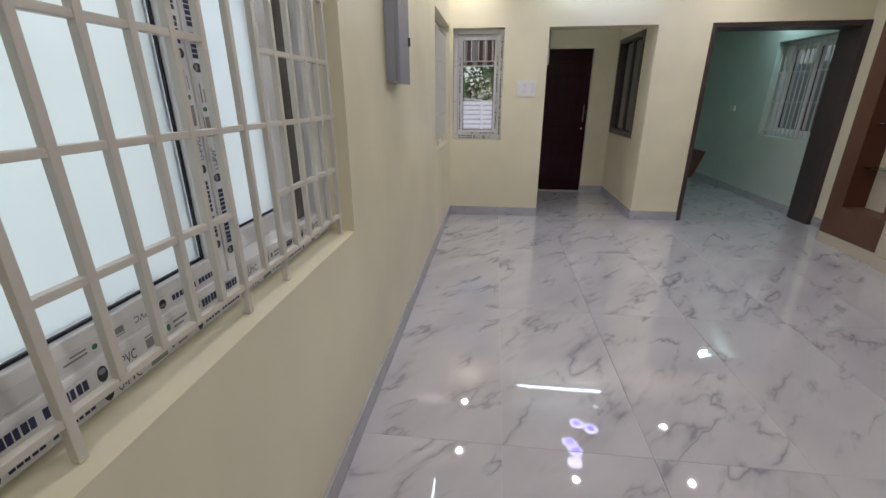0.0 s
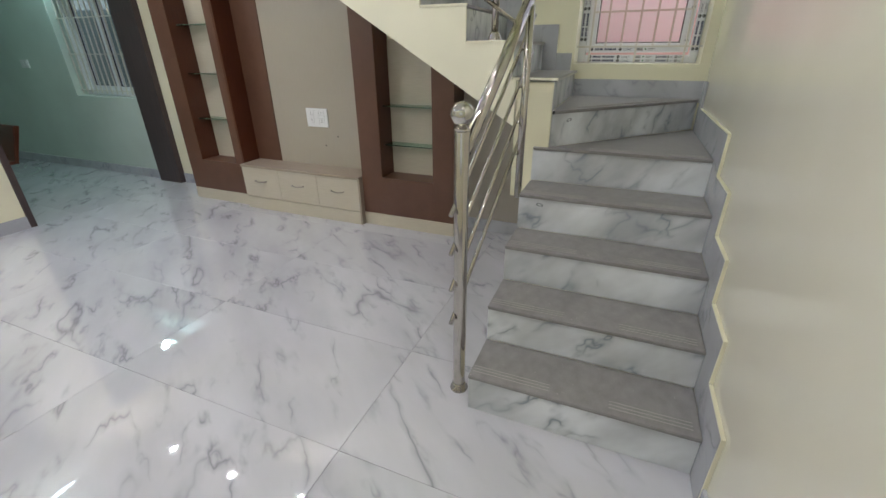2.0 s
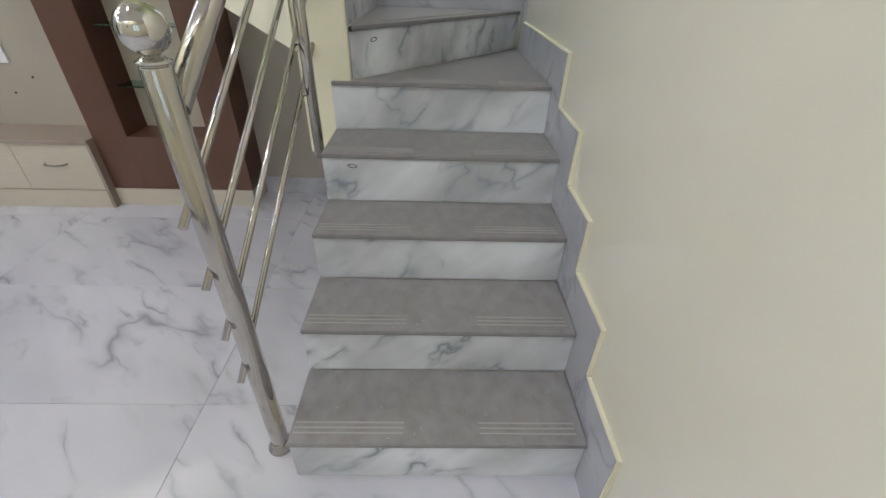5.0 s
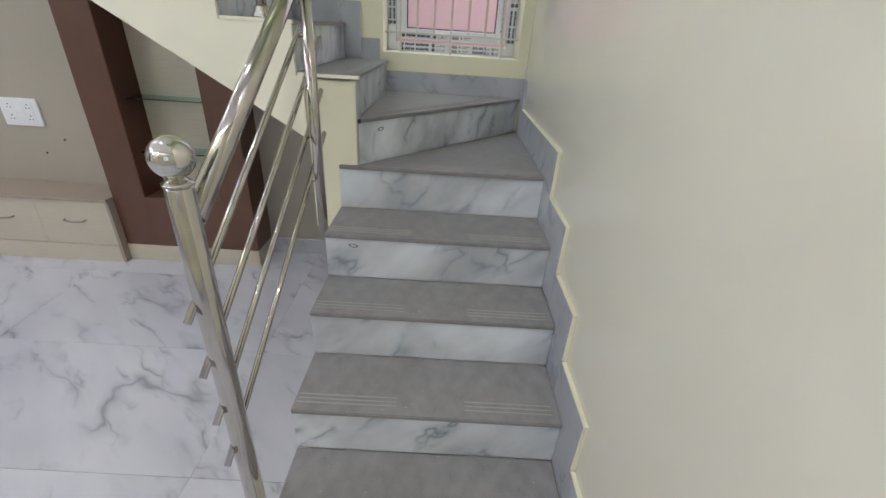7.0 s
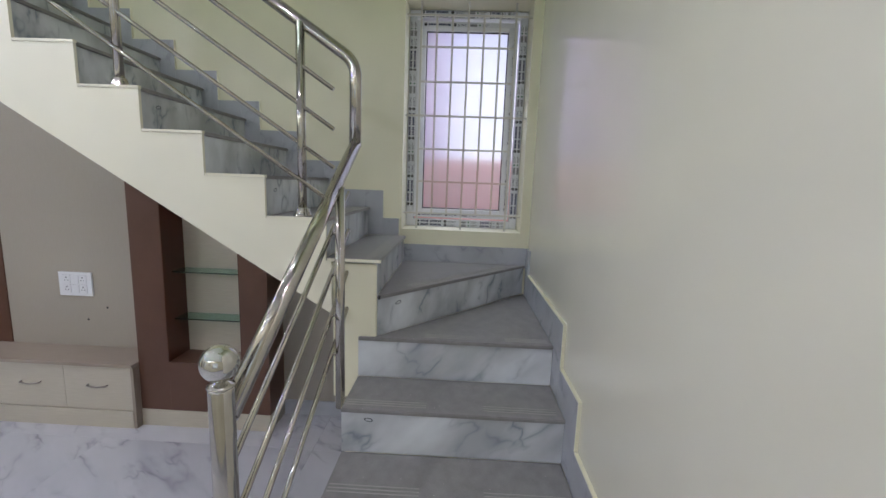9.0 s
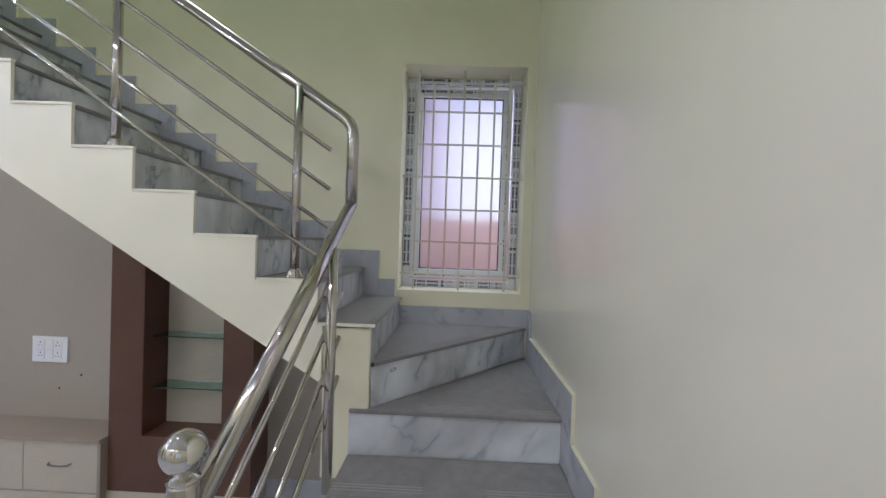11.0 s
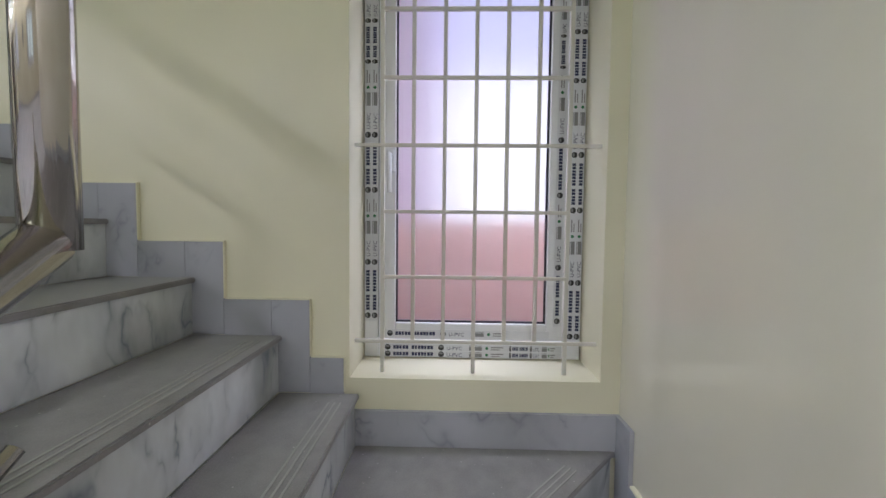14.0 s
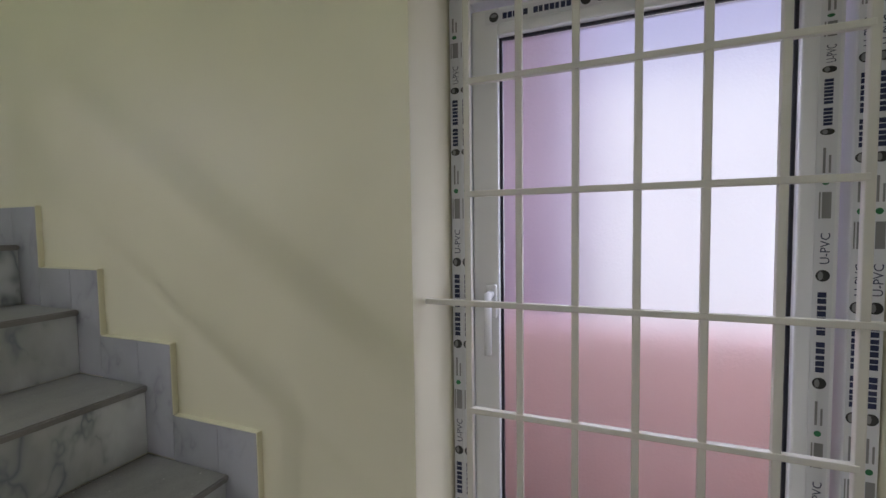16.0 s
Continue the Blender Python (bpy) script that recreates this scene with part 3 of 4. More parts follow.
# ---- railing ----
def railing():
    r = thing("stair_railing", "polished stainless steel stair railing with a ball topped newel post", "railing", at=(2.285, 0.895, 0))
    o = -Vector((2.285, 0.895, 0))

    def t(name, pts, rad, label="", seg=16, parent=r):
        bm = tube(bmesh.new(), pts, rad, seg)
        bmesh.ops.translate(bm, verts=bm.verts[:], vec=o)
        return part(name, bm, STEEL, parent, label)

    N = (2.285, 0.895)
    newel = part("newel_post", lathe(bmesh.new(), [(0.0245, 0.03), (0.0255, 0.034), (0.0255, 1.086), (0.0245, 1.089), (0.0225, 1.090), (0.0225, 1.092), (0.0275, 1.0935), (0.0275, 1.0965), (0.022, 1.099), (0.020, 1.102), (0.014, 1.104), (0.014, 1.112)]), STEEL, r, "thick round steel newel post")
    prof = [(0.006, 1.107)] + [(0.0385 * math.cos(a), 1.143 + 0.0385 * math.sin(a)) for a in [radians(v) for v in range(-72, 88, 10)]] + [(0.001, 1.1816)]
    part("ball", lathe(bmesh.new(), prof, seg=32), MIRROR, newel, "mirror polished steel ball")
    part("base_cover", lathe(bmesh.new(), [(0.037, 0.0), (0.038, 0.005), (0.033, 0.008), (0.0345, 0.013), (0.030, 0.016), (0.0315, 0.021), (0.0275, 0.024), (0.0285, 0.029), (0.0258, 0.034)]), STEEL, newel, "stepped steel base cover")
    # lower flight
    x2, y2 = 2.984, 0.848
    top_z = 1.03 + (x2 - 2.32) * 0.713
    knee = Vector((3.212, 0.850, 1.660))
    t("handrail", [(2.30, 0.893, 1.018), knee - Vector((0.004, 0, 0.003)), ], 0.0235, "thick round steel handrail of the lower flight", 20)
    arc = []
    k2 = Vector((3.212, 0.850, 1.972))
    up = Vector((0, 0.24, 0.160)).normalized()
    for i in range(7):
        f = i / 6
        a = k2 + Vector((0, 0, -0.055)) * (1 - f) ** 2 + up * 0.055 * f ** 2
        arc.append(a)
    end = k2 + up * 2.9
    t("handrail", [knee - Vector((0, 0, 0.012))] + arc + [end], 0.0235, "bent steel handrail of the upper flight", 20)
    t("post", [(x2, y2, 0.655), (x2, y2, top_z - 0.01)], 0.0175)
    for i in range(4):
        a = Vector((2.236, 0.916, 0.810 - 0.1505 * i))
        b = Vector((3.19, 0.870, 1.468 - 0.153 * i))
        t("rod", [a, b], 0.0085, seg=12)
        f = (N[0] - a.x) / (b.x - a.x)
        c = a.lerp(b, f)
        t("rod_bracket", [c, (N[0], N[1] + 0.015, c.z)], 0.006, seg=8)
        f = (x2 - a.x) / (b.x - a.x)
        c = a.lerp(b, f)
        t("rod_bracket", [c, (x2, y2, c.z)], 0.006, seg=8)
    # upper flight
    ya, za = 1.062, 1.366
    for i in range(4):
        y, z = ya + 0.7275 * i, za + 0.4845 * i
        zt = k2.z + (y - k2.y) * up.z / up.y
        p = t("post", [(3.195, y, z + 0.01), (3.195, y, zt - 0.005)], 0.0175)
        bm = lathe(bmesh.new(), [(0.036, z), (0.037, z + 0.004), (0.031, z + 0.01), (0.032, z + 0.014), (0.026, z + 0.022), (0.027, z + 0.027), (0.020, z + 0.036)], 3.195, y)
        bmesh.ops.translate(bm, verts=bm.verts[:], vec=o)
        part("base_cover", bm, STEEL, p)
    for i in range(4):
        a = Vector((3.190, 0.930, 1.864 - 0.150 * i))
        if i == 3:
            a = Vector((3.180, 0.920, 1.415))
        b = a + up * 2.75
        t("rod", [a, b], 0.0085, seg=12)
    return r


railing()


# ---- wall units ----
def niche_unit(y0, y1, n0, n1, nz0, nz1, top, shelves, label, slope=None):
    xf, xb = 3.79, XE - 0.003
    u = thing("display_niche_unit", label, "display unit", at=(xb, (y0 + y1) / 2, 0))
    o = -Vector((xb, (y0 + y1) / 2, 0))

    def p(name, bm, mat, lab="", parent=u):
        bmesh.ops.translate(bm, verts=bm.verts[:], vec=o)
        return part(name, bm, mat, parent, lab)

    def zt(y):
        return min(top, slope(y)) if slope else top

    def stile(a, b, z0, name="stile"):
        p(name, prism(bmesh.new(), [(a, z0), (b, z0), (b, zt(b)), (a, zt(a))], 0, xf, xb), BROWN)

    stile(y0, n0, 0.105)
    stile(n1, y1, 0.105)
    p("bottom_panel", prism(bmesh.new(), [(n0 + 0.0005, 0.105), (n1 - 0.0005, 0.105), (n1 - 0.0005, nz0), (n0 + 0.0005, nz0)], 0, xf, xb), BROWN)
    if nz1 < top:
        p("top_panel", boxbm(xf, n0 + 0.0005, nz1, xb, n1 - 0.0005, top, bevel=0.0015), BROWN)
    p("plinth", boxbm(xf - 0.004, y0, 0.0, xb, y1, 0.104, bevel=0.0015), CREAMLAM, "cream laminate plinth")
    p("back_panel", boxbm(xb - 0.012, n0 + 0.001, nz0, xb - 0.001, n1 - 0.001, min(nz1, zt(n0)) - 0.001), CREAMLAM, "cream laminate back panel")
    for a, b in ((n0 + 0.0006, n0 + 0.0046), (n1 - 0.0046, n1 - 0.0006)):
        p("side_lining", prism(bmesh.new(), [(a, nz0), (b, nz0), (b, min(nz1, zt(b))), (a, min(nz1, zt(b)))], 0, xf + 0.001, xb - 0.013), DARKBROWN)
    for z in shelves:
        if z < zt(n0) and z < zt(n1):
            s = p("glass_shelf", boxbm(xf + 0.07, n0 + 0.005, z, xb - 0.013, n1 - 0.005, z + 0.008, bevel=0.001), GREENGLASS, "green edged glass shelf")
    return u


def soffit(y):
    return 0.970 + (y - 0.93) * 0.6105 - 0.02


niche_unit(3.56, 4.25, 3.635, 4.07, 0.39, 1.88, 2.05, (0.757, 1.14, 1.522), "tall brown laminate display niche with three glass shelves beside the doorway")
niche_unit(1.50, 2.29, 1.662, 2.108, 0.412, 9, 9, (0.652, 0.940), "brown laminate display niche with glass shelves under the stairs", soffit)


def tv_panel():
    u = thing("tv_back_panel", "taupe wall panel edged with brown laminate above a drawer unit", "wall panel", at=(XE, 2.9, 0))
    o = -Vector((XE, 2.9, 0))

    def p(name, bm, mat, lab=""):
        bmesh.ops.translate(bm, verts=bm.verts[:], vec=o)
        part(name, bm, mat, u, lab)
    p("panel", prism(bmesh.new(), [(2.292, 0.1), (3.27, 0.1), (3.27, 1.90), (2.50, 1.90), (2.292, soffit(2.292))], 0, 3.983, XE - 0.003, 0.001), laminate("linen_taupe_panel", (0.385, 0.345, 0.275), (0.405, 0.365, 0.295), 0.4, (3.0, 60.0, 6.0)), "taupe textured panel")
    p("side_band", boxbm(3.976, 3.2705, 0.1, XE - 0.003, 3.5395, 2.05, bevel=0.001), BROWN)
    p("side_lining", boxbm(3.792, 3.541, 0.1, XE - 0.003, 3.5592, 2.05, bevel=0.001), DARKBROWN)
    p("top_band", prism(bmesh.new(), [(2.51, 1.902), (3.27, 1.902), (3.27, 2.05), (2.73, 2.05)], 0, 3.976, XE - 0.003, 0.001), BROWN)
    return u


tv_panel()
for y, z in ((2.622, 0.663), (2.754, 0.579)):
    bm = lathe(bmesh.new(), [(0.0065, 0), (0.0060, 0.0020)], seg=12)
    bmesh.ops.rotate(bm, verts=bm.verts[:], matrix=Euler((0, -math.pi / 2, 0)).to_matrix())
    part("wall_plug", bm, INKB, None, at=(3.9825, y, z))
    tagged(bpy.data.objects[scene.collection.objects[-1].name], "small dark wall plug on the taupe panel", "wall plug")


def tv_cabinet():
    y0, y1, xf, xb, h = 2.2935, 3.535, CABX, 3.978, 0.405
    u = thing("drawer_cabinet", "low cream three drawer cabinet with taupe laminate top", "cabinet", at=(xb, (y0 + y1) / 2, 0))
    o = -Vector((xb, (y0 + y1) / 2, 0))

    def p(name, bm, mat, lab="", parent=u):
        bmesh.ops.translate(bm, verts=bm.verts[:], vec=o)
        return part(name, bm, mat, parent, lab)
    p("body", boxbm(xf + 0.02, y0 + 0.016, 0.08, xb + 0.003, y1 - 0.003, h - 0.021), CREAMLAM)
    p("top", boxbm(xf - 0.012, y0 - 0.002, h - 0.02, xb + 0.003, y1, h, bevel=0.002), TOPLAM, "taupe laminate top")
    p("side_panel", boxbm(xf - 0.002, y0 - 0.002, 0.0, xb + 0.003, y0 + 0.0155, h - 0.0205, bevel=0.001), TOPLAM)
    p("plinth", boxbm(xf - 0.004, y0 + 0.016, 0.0, xb, y1 - 0.003, 0.108, bevel=0.001), CREAMLAM)
    w = (y1 - y0 - 0.014) / 3
    for i in range(3):
        a, b = y0 + 0.014 + i * w + 0.0025, y0 + 0.014 + (i + 1) * w - 0.0002
        dr = p("drawer", boxbm(xf, a, 0.113, xf + 0.019, b, h - 0.0225, bevel=0.0012), CREAMLAM)
        c, z = (a + b) / 2, 0.268
        pts = [(xf + 0.002, c - 0.06, z), (xf - 0.018, c - 0.052, z - 0.003), (xf - 0.023, c, z - 0.007), (xf - 0.018, c + 0.052, z - 0.003), (xf + 0.002, c + 0.06, z)]
        p("handle", tube(bmesh.new(), pts, 0.0045, 10), HANDLE, "curved metal drawer handle", dr)
    return u


CABX = 3.745
tv_cabinet()


# ---- switches and small wall things ----
def switch_plate(m, w, h, cols, rows, label, edge=0.015, sockets=(1, 3)):
    """Plate lying in its own x-z plane, facing -y."""
    u = thing("switch_plate", label, "switch plate", at=m)
    part("plate", boxbm(-w / 2, -0.012, -h / 2, w / 2, 0, h / 2, bevel=0.003), SWITCH, u)
    cw, ch = (w - 2 * edge) / cols, (h - 0.03) / rows
    for r in range(rows):
        for c in range(cols):
            x, z = -w / 2 + edge + c * cw, -h / 2 + 0.015 + r * ch
            sk = c in sockets
            part("socket" if sk else "switch", boxbm(x + 0.002, -0.016, z + 0.003, x + cw - 0.002, -0.0115, z + ch - 0.003, bevel=0.0012), SWITCH, u)
            if sk:
                cx, cz = x + cw / 2, z + ch / 2
                for dx, dz, rr in ((0, 0.012, 0.004), (-0.009, -0.006, 0.003), (0.009, -0.006, 0.003)):
                    bm = lathe(bmesh.new(), [(rr, 0), (rr, 0.001)], seg=10)
                    bmesh.ops.rotate(bm, verts=bm.verts[:], matrix=Euler((math.pi / 2, 0, 0)).to_matrix())
                    part("socket_hole", bm, INKB, u, at=(cx + dx, -0.0158, cz + dz))
    return u


switch_plate(pose(3.982, 2.806, 0.811, 0, 0, -90), 0.212, 0.152, 3, 2, "white double socket plate with switches on the taupe panel", 0.028, (0, 2))
switch_plate(pose(0.848, YN - 0.001, 1.452), 0.21, 0.165, 4, 2, "white switch plate beside the window")
switch_plate(pose(XH - 0.001, 7.05, 1.2, 0, 0, -90), 0.15, 0.09, 2, 1, "white switch plate on the pale green wall")


def breaker_box():
    u = thing("breaker_box", "grey metal electrical breaker box on the cream wall", "breaker box", at=(0.0, 2.035, 1.63))
    part("body", boxbm(0.001, -0.115, -0.195, 0.052, 0.115, 0.195, bevel=0.004), GREYMETAL, u)
    d = part("door", boxbm(0.054, -0.12, -0.2, 0.070, 0.12, 0.2, bevel=0.003), GREYMETAL, u)
    part("latch", boxbm(0.071, 0.085, -0.02, 0.080, 0.105, 0.02, bevel=0.002), INKB, d)
    part("label_plate", boxbm(0.0705, -0.04, 0.14, 0.0715, 0.04, 0.165), INKG, d)
    return u


breaker_box()


# ---- windows ----
def text_mesh():
    c = bpy.data.curves.new("tape_words", "FONT")
    c.body, c.size, c.extrude = "U-PVC", 0.018, 0.0
    c.resolution_u = 2
    ob = bpy.data.objects.new("tape_words", c)
    scene.collection.objects.link(ob)
    bpy.context.view_layer.update()
    me = bpy.data.meshes.new_from_object(ob.evaluated_get(bpy.context.evaluated_depsgraph_get()))
    me.materials.clear()
    me.materials.append(INK)
    bpy.data.objects.remove(ob)
    return me


WORDS = text_mesh()


def print_mesh():
    """One repeat of the printed film: roundels, bars where a name stands, small marks. Lies in x-y, 0.40 long."""
    bm = bmesh.new()

    def r(x0, y0, x1, y1, mi):
        f = bm.faces.new([bm.verts.new((x, y, 0)) for x, y in ((x0, y0), (x1, y0), (x1, y1), (x0, y1))])
        f.material_index = mi

    def disc(cx, cy, rx, ry, z, mi):
        f = bm.faces.new([bm.verts.new((cx + rx * math.cos(a), cy + ry * math.sin(a), z)) for a in [2 * math.pi * i / 16 for i in range(16)]])
        f.material_index = mi
    for cx in (0.012, 0.188):
        disc(cx, 0, 0.0095, 0.0095, 0, 1)
        disc(cx, 0.003, 0.007, 0.0035, 0.0002, 2)
    for s_, n_ in ((0.030, 5), (0.091, 7)):
        for i in range(n_):
            r(s_ + i * 0.0103, -0.0058, s_ + i * 0.0103 + (0.0086 if (i * 5 + n_) % 3 else 0.0072), 0.0058, 0)
    r(0.280, -0.008, 0.322, 0.004, 2)
    r(0.280, 0.006, 0.322, 0.008, 2)
    disc(0.338, 0, 0.005, 0.005, 0, 3)
    r(0.352, 0.001, 0.392, 0.0045, 2)
    r(0.352, -0.006, 0.380, -0.003, 2)
    return mesh_from(bm, "tape_print", [INK, INKB, INKG, INKGREEN])


PRINT = print_mesh()


def tape(parent, a, b, out, width, words=True, tall=1.0):
    """A strip of printed film from a to b on a face whose outward direction is out."""
    a, b, out = Vector(a), Vector(b), Vector(out)
    d = (b - a)
    L = d.length
    u = d.normalized()
    v = out.cross(u)
    m = Matrix((u, v, out)).transposed().to_4x4()
    bm = boxbm(0, -width / 2, 0, L, width / 2, 0.0012)
    s = part("film_strip", bm, TAPE, parent, at=Matrix.Translation(a) @ m)
    x = 0.006
    while x + 0.17 < L:
        k = 1.0 if x + 0.40 < L else 0.9 * (L - x) / 0.40
        m2 = Matrix.Translation((x, 0, 0.0016)) @ Matrix.Diagonal((k, tall, 1, 1))
        part("tape_print", PRINT, None, s, at=m2)
        if words:
            part("tape_words", WORDS, None, s, at=m2 @ Matrix.Translation((0.206, -0.008, 0)))
        x += 0.41
    return s


def sash(u, y0, z0, y1, z1, x, glass, handle=None, tapes=True, name="sash", inward=-1, left=True):
    """A framed pane across x; the room lies on the inward side."""
    fr = ring(bmesh.new(), y0, z0, y1, z1, 0.055, 0, x - 0.022, x + 0.022, 0.004)
    s = part(name, fr, UPVC, u)
    part("gasket", ring(bmesh.new(), y0 + 0.0552, z0 + 0.0552, y1 - 0.0552, z1 - 0.0552, 0.0055, 0, x - 0.008, x + 0.008), GASKET, s)
    g = part("pane", boxbm(x - 0.003, y0 + 0.061, z0 + 0.061, x + 0.003, y1 - 0.061, z1 - 0.061), glass, s, "frosted glass pane" if glass is FROST else "clear glass pane")
    g.visible_shadow = False
    if tapes:
        xx = x + inward * 0.0225
        out = (inward, 0, 0)
        w = 0.026
        if left:
            tape(s, (xx, y1 - 0.02, z0 + 0.06), (xx, y1 - 0.02, z1 - 0.06), out, w)
        tape(s, (xx, y0 + 0.02, z0 + 0.05), (xx, y0 + 0.02, z1 - 0.06), out, w)
        tape(s, (xx, y1 - 0.02, z0 + 0.02), (xx, y0 + 0.045, z0 + 0.02), out, w)
        tape(s, (xx, y1 - 0.03, z1 - 0.02), (xx, y0 + 0.03, z1 - 0.02), out, w)
    if handle is not None:
        hb = boxbm(x + inward * 0.024 - 0.008, handle[0] - 0.012, handle[1] - 0.05, x + inward * 0.024 + 0.008, handle[0] + 0.012, handle[1] + 0.02, bevel=0.004)
        part("handle_plate", hb, UPVC, s)
        part("handle", tube(bmesh.new(), [(x + inward * 0.03, handle[0], handle[1]), (x + inward * 0.055, handle[0], handle[1]), (x + inward * 0.055, handle[0], handle[1] - 0.12)], 0.008, 10), UPVC, s, "white window handle")
    return s


def grille(label, at, verts, horis, rod=0.006, axis=0):
    """Bars in a plane across x (axis 0) or y (axis 1). verts: (a, z0, z1); horis: (z, a0, a1)."""
    u = thing("window_grille", label, "window grille", at=at)

    def loc(a, z, c=0.0):
        return (c, a, z) if axis == 0 else (a, c, z)
    for a, z0, z1 in verts:
        lo, hi = loc(a - rod, z0, -rod), loc(a + rod, z1, rod)
        part("bar", boxbm(*lo, *hi, bevel=0.0018), BAR, u)
    for z, a0, a1 in horis:
        lo, hi = loc(a0, z - rod * 0.9, -rod * 1.25), loc(a1, z + rod * 0.9, rod * 0.75)
        part("bar", boxbm(*lo, *hi, bevel=0.0018), BAR, u)
    return u


# tall stair window
def stair_window():
    x = 4.222
    y0, z0, y1, z1 = WS[0] + 0.002, WS[2] + 0.002, WS[1] - 0.002, WS[3] - 0.002
    u = thing("stair_window", "white upvc casement with frosted glass and printed film left on its frame", "window", at=(x, 0.41, z0))
    o = Matrix.Translation((-x, -0.41, -z0))
    fr = part("window_frame", ring(bmesh.new(), y0, z0, y1, z1, 0.045, 0, x - 0.03, x + 0.035, 0.004), UPVC, u, at=o)
    s = sash(u, y0 + 0.055, z0 + 0.058, y1 - 0.046, z1 - 0.058, x, FROST, handle=(y1 - 0.085, 1.90), left=False)
    s.matrix_basis = o
    xx = x - 0.0305
    for off in (0.012, 0.034):
        tape(fr, (xx, y1 - off, z0 + 0.12), (xx, y1 - off, z1 - 0.03), (-1, 0, 0), 0.021)
        tape(fr, (xx, y0 + off, z0 + 0.06), (xx, y0 + off, z1 - 0.03), (-1, 0, 0), 0.021)
        tape(fr, (xx, y1 - 0.06, z0 + off), (xx, y0 + 0.06, z0 + off), (-1, 0, 0), 0.021)
        tape(fr, (xx, y1 - 0.06, z1 - off), (xx, y0 + 0.06, z1 - off), (-1, 0, 0), 0.021)
    return u


stair_window()
ys = [0.145 + 0.0892 * i for i in range(7)]
zs = [1.335 + 0.1905 * i for i in range(6)] + [2.457]
grille("cream painted steel grille across the tall stair window", (4.05, 0, 0),
       [(y, 1.242 if i % 3 == 0 else 1.335, 2.53 if i % 3 == 0 else 2.457) for i, y in enumerate(ys)],
       [(z, 0.045 if i in (0, 3, 6) else ys[0], 0.762 if i in (0, 3, 6) else ys[-1]) for i, z in enumerate(zs)], 0.0058)


# windows of the living room
def room_window(name, label, W, x, axis, panes, glass, tapes=True, inward=1):
    """W: (a0, a1, z0, z1). panes: fractions where the sashes part."""
    a0, a1, z0, z1 = W[0] + 0.002, W[1] - 0.002, W[2] + 0.002, W[3] - 0.002
    u = thing(name, label, "window", at=(0, 0, 0))
    if axis == 0:
        u.matrix_basis = pose(x, 0, 0)
    else:
        u.matrix_basis = pose(0, x, 0, 0, 0, -90)
    q0, q1 = a0, a1
    fr = part("window_frame", ring(bmesh.new(), q0, z0, q1, z1, 0.045, 0, -0.045, 0.045, 0.004), UPVC, u)
    w = (q1 - q0 - 0.09)
    n = len(panes) - 1
    for i in range(n):
        s0, s1 = q0 + 0.045 + w * panes[i], q0 + 0.045 + w * panes[i + 1]
        sash(u, s0 - (0.03 if i else 0), z0 + 0.045, s1, z1 - 0.045, (0.014 if i % 2 else -0.014) * 1.6, glass, None, tapes, inward=inward)
    if tapes:
        for off in (0.012, 0.034):
            tape(fr, (inward * 0.0455, q0 + 0.05, z0 + off), (inward * 0.0455, q1 - 0.05, z0 + off), (inward, 0, 0), 0.02)
        tape(fr, (inward * 0.0455, q1 - 0.02, z0 + 0.05), (inward * 0.0455, q1 - 0.02, z1 - 0.05), (inward, 0, 0), 0.026)
    return u


def living_window():
    W, x = W1, -0.165
    a0, a1, z0, z1 = W[0] + 0.002, W[1] - 0.002, W[2] + 0.002, W[3] - 0.002
    u = thing("living_window", "white upvc sliding window with frosted glass and printed film", "window", at=(x, 0, 0))
    fr = part("window_frame", ring(bmesh.new(), a0, z0, a1, z1, 0.05, 0, -0.06, 0.06, 0.004), UPVC, u)
    s1 = sash(u, a0 + 0.05, z0 + 0.085, 0.688, z1 - 0.05, 0.03, SMOOTHFROST, inward=1)
    part("meeting_stile", boxbm(0.009, 0.6885, z0 + 0.085, 0.056, 0.722, z1 - 0.05, bevel=0.003), UPVC, s1)
    tape(s1, (0.0565, 0.706, z0 + 0.12), (0.0565, 0.706, z1 - 0.08), (1, 0, 0), 0.026, tall=1.5)
    sash(u, 0.695, z0 + 0.085, 1.150, z1 - 0.05, -0.025, SMOOTHFROST, inward=1, tapes=False)
    part("sill_profile", boxbm(-0.058, a0 + 0.051, z0 + 0.0505, 0.058, a1 - 0.051, z0 + 0.0845, bevel=0.002), UPVC, u)
    # dark strip added in place of the dark gap beside the right sash
    part("dark_gap_strip", boxbm(-0.03, 1.152, z0 + 0.086, 0.02, 1.213, z1 - 0.05, bevel=0.002), laminate("grey_brown_gap", (0.10, 0.09, 0.085), (0.14, 0.13, 0.12), 0.5), u, "dark grey brown strip drawn for the dark gap beside the sash")
    part("side_stile", boxbm(-0.03, 1.215, z0 + 0.086, 0.018, a1 - 0.05, z1 - 0.05, bevel=0.002), UPVC, u)
    for off in (0.020, 0.058):
        tape(fr, (0.0605, a0 + 0.05, z0 + off), (0.0605, a1 - 0.05, z0 + off), (1, 0, 0), 0.026, tall=1.55)
    tape(u, (0.0185, 1.237, z0 + 0.12), (0.0185, 1.237, z1 - 0.08), (1, 0, 0), 0.026, tall=1.4)
    return u


living_window()
room_window("corner_window", "white upvc window with frosted glass near the corner", W2, -0.165, 0, (0, 0.5, 1), FROST)
room_window("porch_window", "white upvc window with clear glass facing the porch", (WN[0], WN[1], WN[2], WN[3]), YN + 0.165, 1, (0, 1), CLEAR, True, 1)
room_window("room_window", "white upvc window with clear glass in the next room", WHL, XH + 0.165, 0, (0, 0.5, 1), CLEAR, False, -1)

